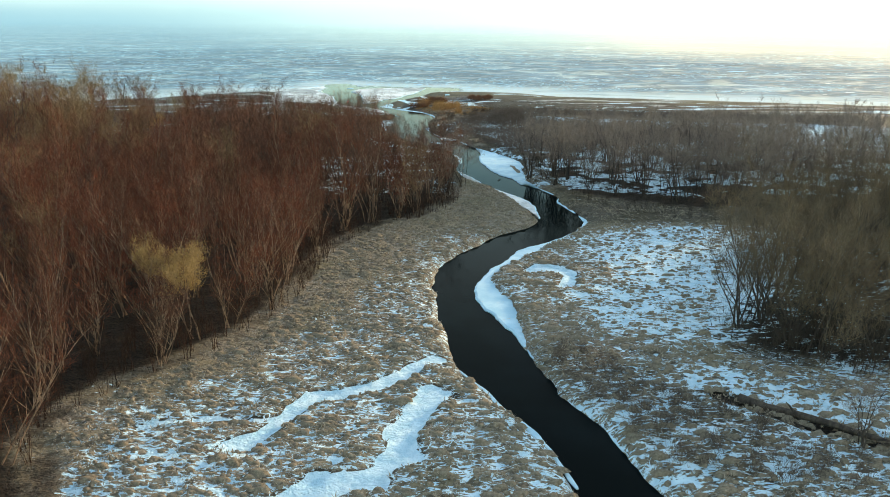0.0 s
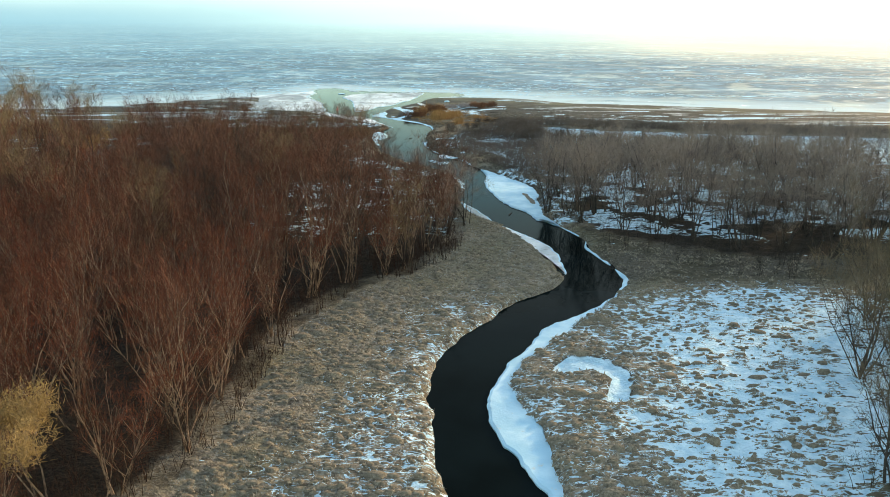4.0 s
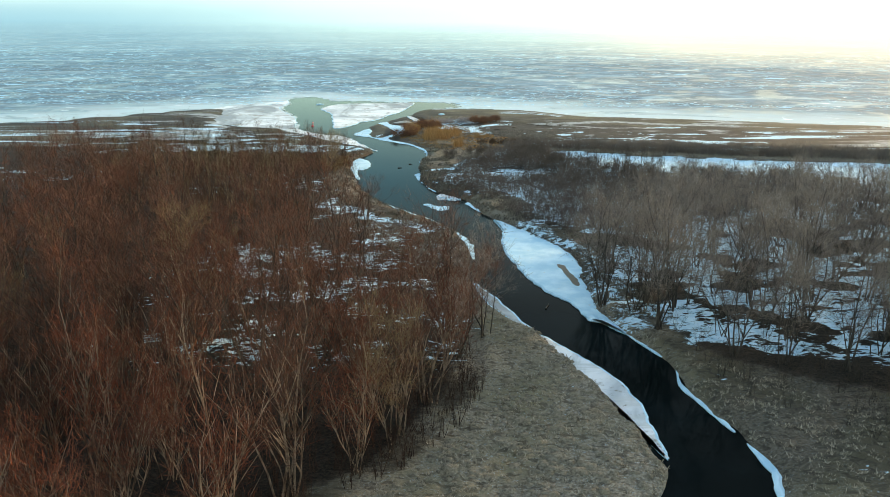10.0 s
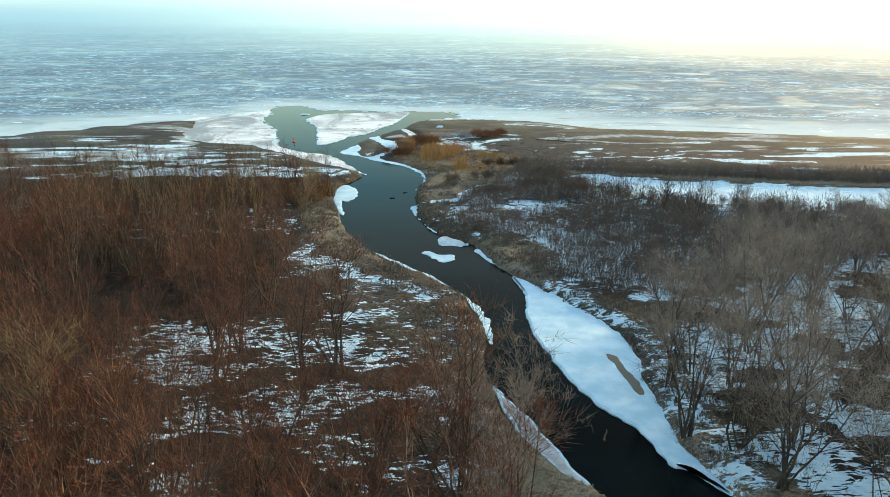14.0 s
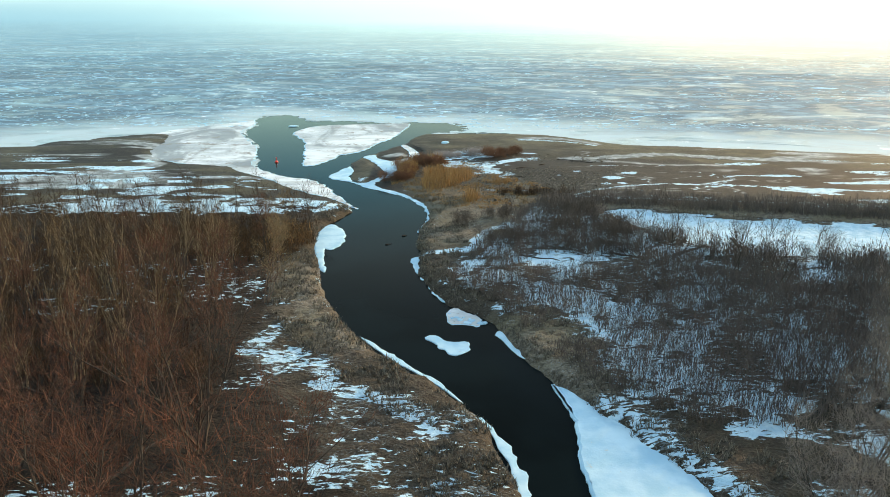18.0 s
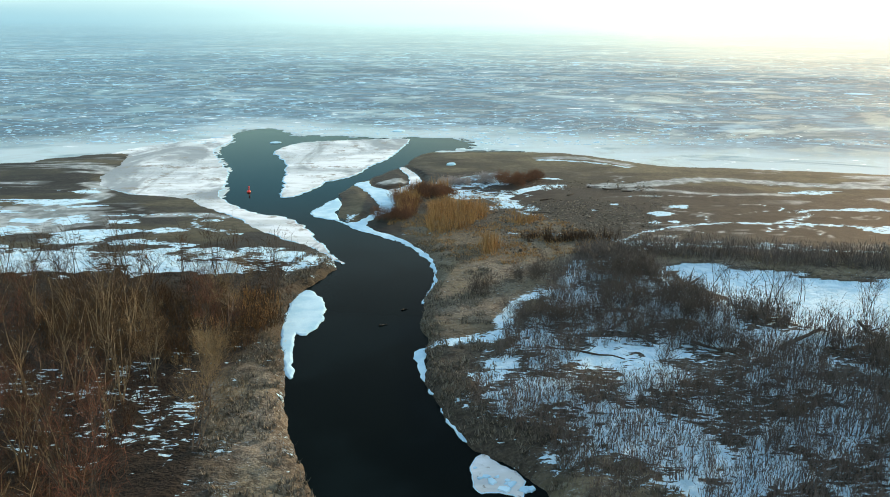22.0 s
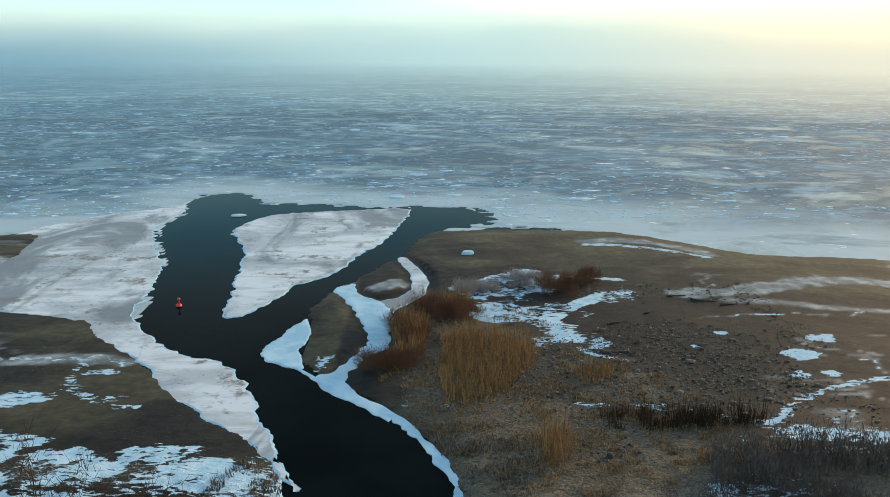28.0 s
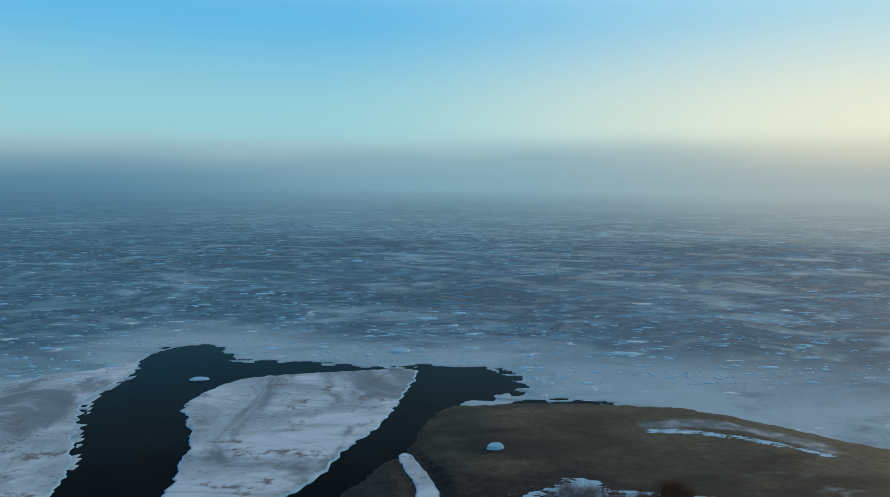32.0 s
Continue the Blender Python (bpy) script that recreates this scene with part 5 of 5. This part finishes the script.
# ---- loose ice on the lake, stones on the flats ----
def flat_bits(name, x, y, z, size, thick, sides, seed, material, label, category, taper=0.8):
    """Many small irregular plates or stones in one mesh."""
    rng = np.random.default_rng(seed)
    n = len(x)
    an = np.linspace(0, 2 * math.pi, sides, endpoint=False)[None, :] + rng.uniform(0, 6, (n, 1)) + rng.normal(0, 0.18, (n, sides))
    r = size[:, None] * rng.uniform(0.6, 1.15, (n, sides))
    sx = rng.uniform(0.9, 2.4, (n, 1))
    px, py = x[:, None] + r * np.cos(an) * sx, y[:, None] + r * np.sin(an)
    low = np.stack([px, py, np.repeat((z - 0.08)[:, None], sides, 1)], 2)
    top = np.stack([x[:, None] + (px - x[:, None]) * taper, y[:, None] + (py - y[:, None]) * taper, np.repeat((z + thick)[:, None], sides, 1) + rng.normal(0, 0.15, (n, sides)) * thick[:, None]], 2)
    mid = np.stack([x, y, z + thick * 1.1], 1)[:, None, :]
    vs = np.concatenate([low, top, mid], 1).reshape(-1, 3)
    k = np.arange(sides)
    j = (k + 1) % sides
    cell = np.concatenate([np.stack([k, j, j + sides], 1), np.stack([k, j + sides, k + sides], 1), np.stack([k + sides, j + sides, np.full(sides, 2 * sides)], 1)])
    fs = (cell[None] + (np.arange(n) * (2 * sides + 1))[:, None, None]).reshape(-1, 3)
    me = bpy.data.meshes.new(name)
    me.vertices.add(len(vs))
    me.vertices.foreach_set("co", vs.ravel())
    me.loops.add(fs.size)
    me.loops.foreach_set("vertex_index", fs.ravel())
    me.polygons.add(len(fs))
    me.polygons.foreach_set("loop_start", np.arange(0, fs.size, 3))
    me.update(calc_edges=True)
    me.materials.append(material)
    return tagged(new(name, me), label, category, kind="stuff")


def tussocks():
    """Low rounded grass mounds that stand out of the snow."""
    rng = np.random.default_rng(91)
    n = 34000
    x, y = rng.uniform(-34, 42, n), rng.uniform(36, 128, n)
    d = land_distance(x, y)
    woods = np.maximum(np.maximum(area(x, y, LEFT_WOOD), 0.25 * area(x, y, SHADE)), np.maximum(area(x, y, RIGHT_WOOD_NEAR), area(x, y, RIGHT_WOOD_FAR)))
    bare = np.zeros(n)
    for pts, w in CHANNELS:
        bare = np.maximum(bare, trail(x, y, pts, w, 0.45))
    field = area(x, y, SNOW_FIELD, 3, 2)
    edge = trail(x, y, WOOD_EDGE, 2.4, 1.0)
    ok = (d > 0.4) & (woods < 0.1) & (edge < 0.7) & (bare < 0.1) & (rng.uniform(0, 1, n) < 0.42 - 0.22 * field)
    x, y = x[ok], y[ok]
    p = np.column_stack([x, y])
    z = ground_z(p) + (fbm(x * 0.85, y * 1.1, 2, 21) - 0.5) * 0.42
    size = 0.21 * np.exp(rng.normal(0, 0.35, len(x)))
    ob = flat_bits("tussocks", x, y, z, size, size * 0.45, 6, 92, MOUND, "low rounded tussock mounds of dead grass", "tussocks", 0.62)
    ob.data.polygons.foreach_set("use_smooth", np.ones(len(ob.data.polygons), bool))
    return ob


def mound_material():
    s = Nodes("tussock_mound", 0.95, 0, 0.1)
    c = s.mix(s.ramp(s.noise(6.0, 6, 0.65), 0.3, 0.7), (0.11, 0.092, 0.070), (0.29, 0.248, 0.195))
    s.color(s.mix(s.math("MULTIPLY", s.island(), 0.45), c, (0.20, 0.165, 0.12)))
    s.bump(s.noise(9.0, 5, 0.6), 0.8, 0.1)
    return s.m


MOUND = mound_material()
tussocks()


def lake_chips():
    rng = np.random.default_rng(71)
    n = 24000
    y = 315 + 480 * rng.uniform(0, 1, n) ** 1.5
    x = rng.uniform(-1, 1, n) * (70 + 0.75 * (y - 200))
    dens = fbm(x * 0.018, y * 0.03, 3, 73) + 0.16 * smooth(60, -60, x)
    ok = (dens > 0.53) & (signed(x, y, OPEN, 4) < -1.5) & (signed(x, y, WET, 4) > 2) & (rng.uniform(0, 1, n) < 0.55)
    x, y = x[ok], y[ok]
    size = 0.27 * np.exp(rng.normal(0, 0.6, len(x))) * (0.8 + (y - 300) / 300)
    return flat_bits("ice_chips", x, y, np.full(len(x), 0.08), size, 0.03 + 0.03 * size, 5, 72, SNOW, "small white ice chips frozen into the lake", "ice chips")


def flat_stones():
    rng = np.random.default_rng(81)
    n = 30000
    x, y = rng.uniform(-8, 34, n), rng.uniform(229, 274, n)
    near = area(x, y, [(3.4, 247), (6.3, 252), (13.7, 256), (22.2, 256), (27, 247), (23, 240), (17, 237), (8, 237), (3, 239)], 3.0, 3.0)
    ok = (land_distance(x, y) > 1.2) & (near * 0.75 + 0.25 * (fbm(x * 0.12, y * 0.15, 3, 83) > 0.5) > rng.uniform(0, 1, n))
    x, y = x[ok], y[ok]
    z = ground_z(np.column_stack([x, y]))
    size = 0.05 * np.exp(rng.normal(0, 0.5, len(x)))
    return flat_bits("gravel", x, y, z, size, size * 0.8, 5, 82, STONE, "scattered grey-brown stones on wet mud", "gravel")


STONE = blade_material("grey_stone", (0.035, 0.030, 0.024), (0.20, 0.18, 0.15))
lake_chips()
flat_stones()


# ---- buoy and fallen trunks ----
def lathe(name, profile, material, parent, sides=14):
    vs = [(r * math.cos(2 * math.pi * k / sides), r * math.sin(2 * math.pi * k / sides), z) for r, z in profile for k in range(sides)]
    fs = [(i * sides + k, i * sides + (k + 1) % sides, (i + 1) * sides + (k + 1) % sides, (i + 1) * sides + k) for i in range(len(profile) - 1) for k in range(sides)]
    ob = new(name, mesh_from(name, vs, fs, material, True))
    ob.parent = parent
    return ob


paint_red = Nodes("red_paint", 0.45)
paint_red.color(paint_red.mix(paint_red.noise(6.0), (0.75, 0.03, 0.03), (0.85, 0.07, 0.06)))
buoy = tagged(new("buoy"), "small red marker buoy floating in open water", "buoy")
lathe("float", [(0.0, -0.25), (0.22, -0.22), (0.34, -0.05), (0.34, 0.12), (0.24, 0.26), (0.10, 0.34)], paint_red.m, buoy)
lathe("mast", [(0.08, 0.32), (0.06, 0.75), (0.05, 0.80), (0.0, 0.82)], paint_red.m, buoy)
lathe("top_mark", [(0.0, 0.78), (0.13, 0.80), (0.15, 0.95), (0.06, 1.05), (0.0, 1.06)], paint_red.m, buoy)
buoy.matrix_basis = pose(-34.0, 265.8, 0, 8, 5, 0)


def fallen(a, b, r, seed):
    """A fallen trunk with a few broken limbs."""
    rng = np.random.default_rng(seed)
    a, b = np.array(a, float), np.array(b, float)
    n = 6
    pts = [a + (b - a) * i / n + rng.normal(0, 0.10, 3) * (0 < i < n) for i in range(n + 1)]
    top = tagged(new("fallen_tree"), "grey fallen trunk with broken limbs lying on snow", "fallen tree", "fallen trees")
    vs, fs = [], []
    tube(vs, fs, pts, [r * (1 - 0.6 * i / n) for i in range(n + 1)], 7)
    fs += [tuple(range(6, -1, -1))]
    ob = new("trunk", mesh_from("trunk", vs, fs, BARK_DARK, True))
    ob.parent = top
    for k in range(4):
        i = rng.integers(2, n)
        lv, lf = [], []
        lp = limb(rng, pts[i], (rng.normal(0, 1), rng.normal(0, 1), rng.uniform(0.3, 1.2)), rng.uniform(1.0, 2.4), 0.2, 0.05, 3)
        tube(lv, lf, lp, [r * 0.4, r * 0.3, r * 0.2, r * 0.06], 4)
        ob = new("branch", mesh_from("branch", lv, lf, BARK_DARK))
        ob.parent = top
    return top


def drift(name, x, y, z, length, turn, r, seed, label):
    """One stick of driftwood."""
    rng = np.random.default_rng(seed)
    vs, fs = [], []
    pts = [np.array((length * (i / 4 - 0.5), rng.normal(0, 0.05 * length), rng.uniform(0, 0.06))) for i in range(5)]
    tube(vs, fs, pts, [r, r * 0.9, r * 0.8, r * 0.6, r * 0.3], 5)
    fs += [(4, 3, 2, 1, 0), tuple(range(20, 25))]
    ob = tagged(new(name, mesh_from(name, vs, fs, BARK_DARK)), label, "driftwood", "driftwood")
    ob.matrix_basis = pose(x, y, z, 0, 0, turn)
    return ob


for k, (x, y, ln, turn) in enumerate(((9.6, 135.5, 1.6, 70), (-6.6, 212.5, 0.7, 20), (-8.5, 208.5, 0.8, 10))):
    drift("driftwood", x, y, 0.02, ln, turn, 0.09, 300 + k, "dark waterlogged stick in the river")
for k, (x, y, ln, turn) in enumerate(((24, 268, 2.4, 10), (26.5, 266, 3.0, -25), (29, 264.5, 2.2, 15), (31.5, 265, 1.6, 60), (14.5, 258.5, 2.6, 20), (12.5, 250, 3.2, -15), (19, 262, 1.8, 40))):
    drift("driftwood", x, y, float(ground_z([(x, y)])[0]) + 0.05, ln, turn, 0.11, 320 + k, "grey driftwood branch lying on the mud")
slab("mud_patch", [(12.6, 148.6), (13.3, 148.0), (13.7, 145.2), (14.2, 142.2), (13.8, 141.0), (13.2, 141.6), (13.0, 144.0), (12.6, 146.6)], 0.235, STONE, "bare brown mud patch showing through the ice shelf", "mud patch", 0.3, 0.12, 0.15)

for a, b, r, k in (((22.0, 51.4, 0.95), (31.5, 43.8, 1.05), 0.34, 7), ((5.9, 201.5, 0.9), (12.0, 198.5, 1.1), 0.13, 8), ((18.8, 202.4, 0.9), (21.9, 198.8, 1.1), 0.15, 9), ((-28.9, 174.2, 2.6), (-21.5, 167.8, 0.9), 0.20, 10), ((26.0, 200.8, 0.9), (31.3, 204.6, 1.2), 0.24, 1), ((20.2, 213.5, 0.9), (24.8, 218.4, 1.2), 0.20, 2), ((35.4, 200.3, 0.8), (33.6, 203.0, 2.6), 0.28, 3), ((12.0, 205, 0.9), (15.6, 208.6, 1.0), 0.15, 4),
                   ((-38, 168, 1.0), (-31, 165.5, 1.3), 0.2, 5), ((-24, 152, 1.0), (-20, 157, 2.6), 0.14, 6)):
    fallen(a, b, r, k)
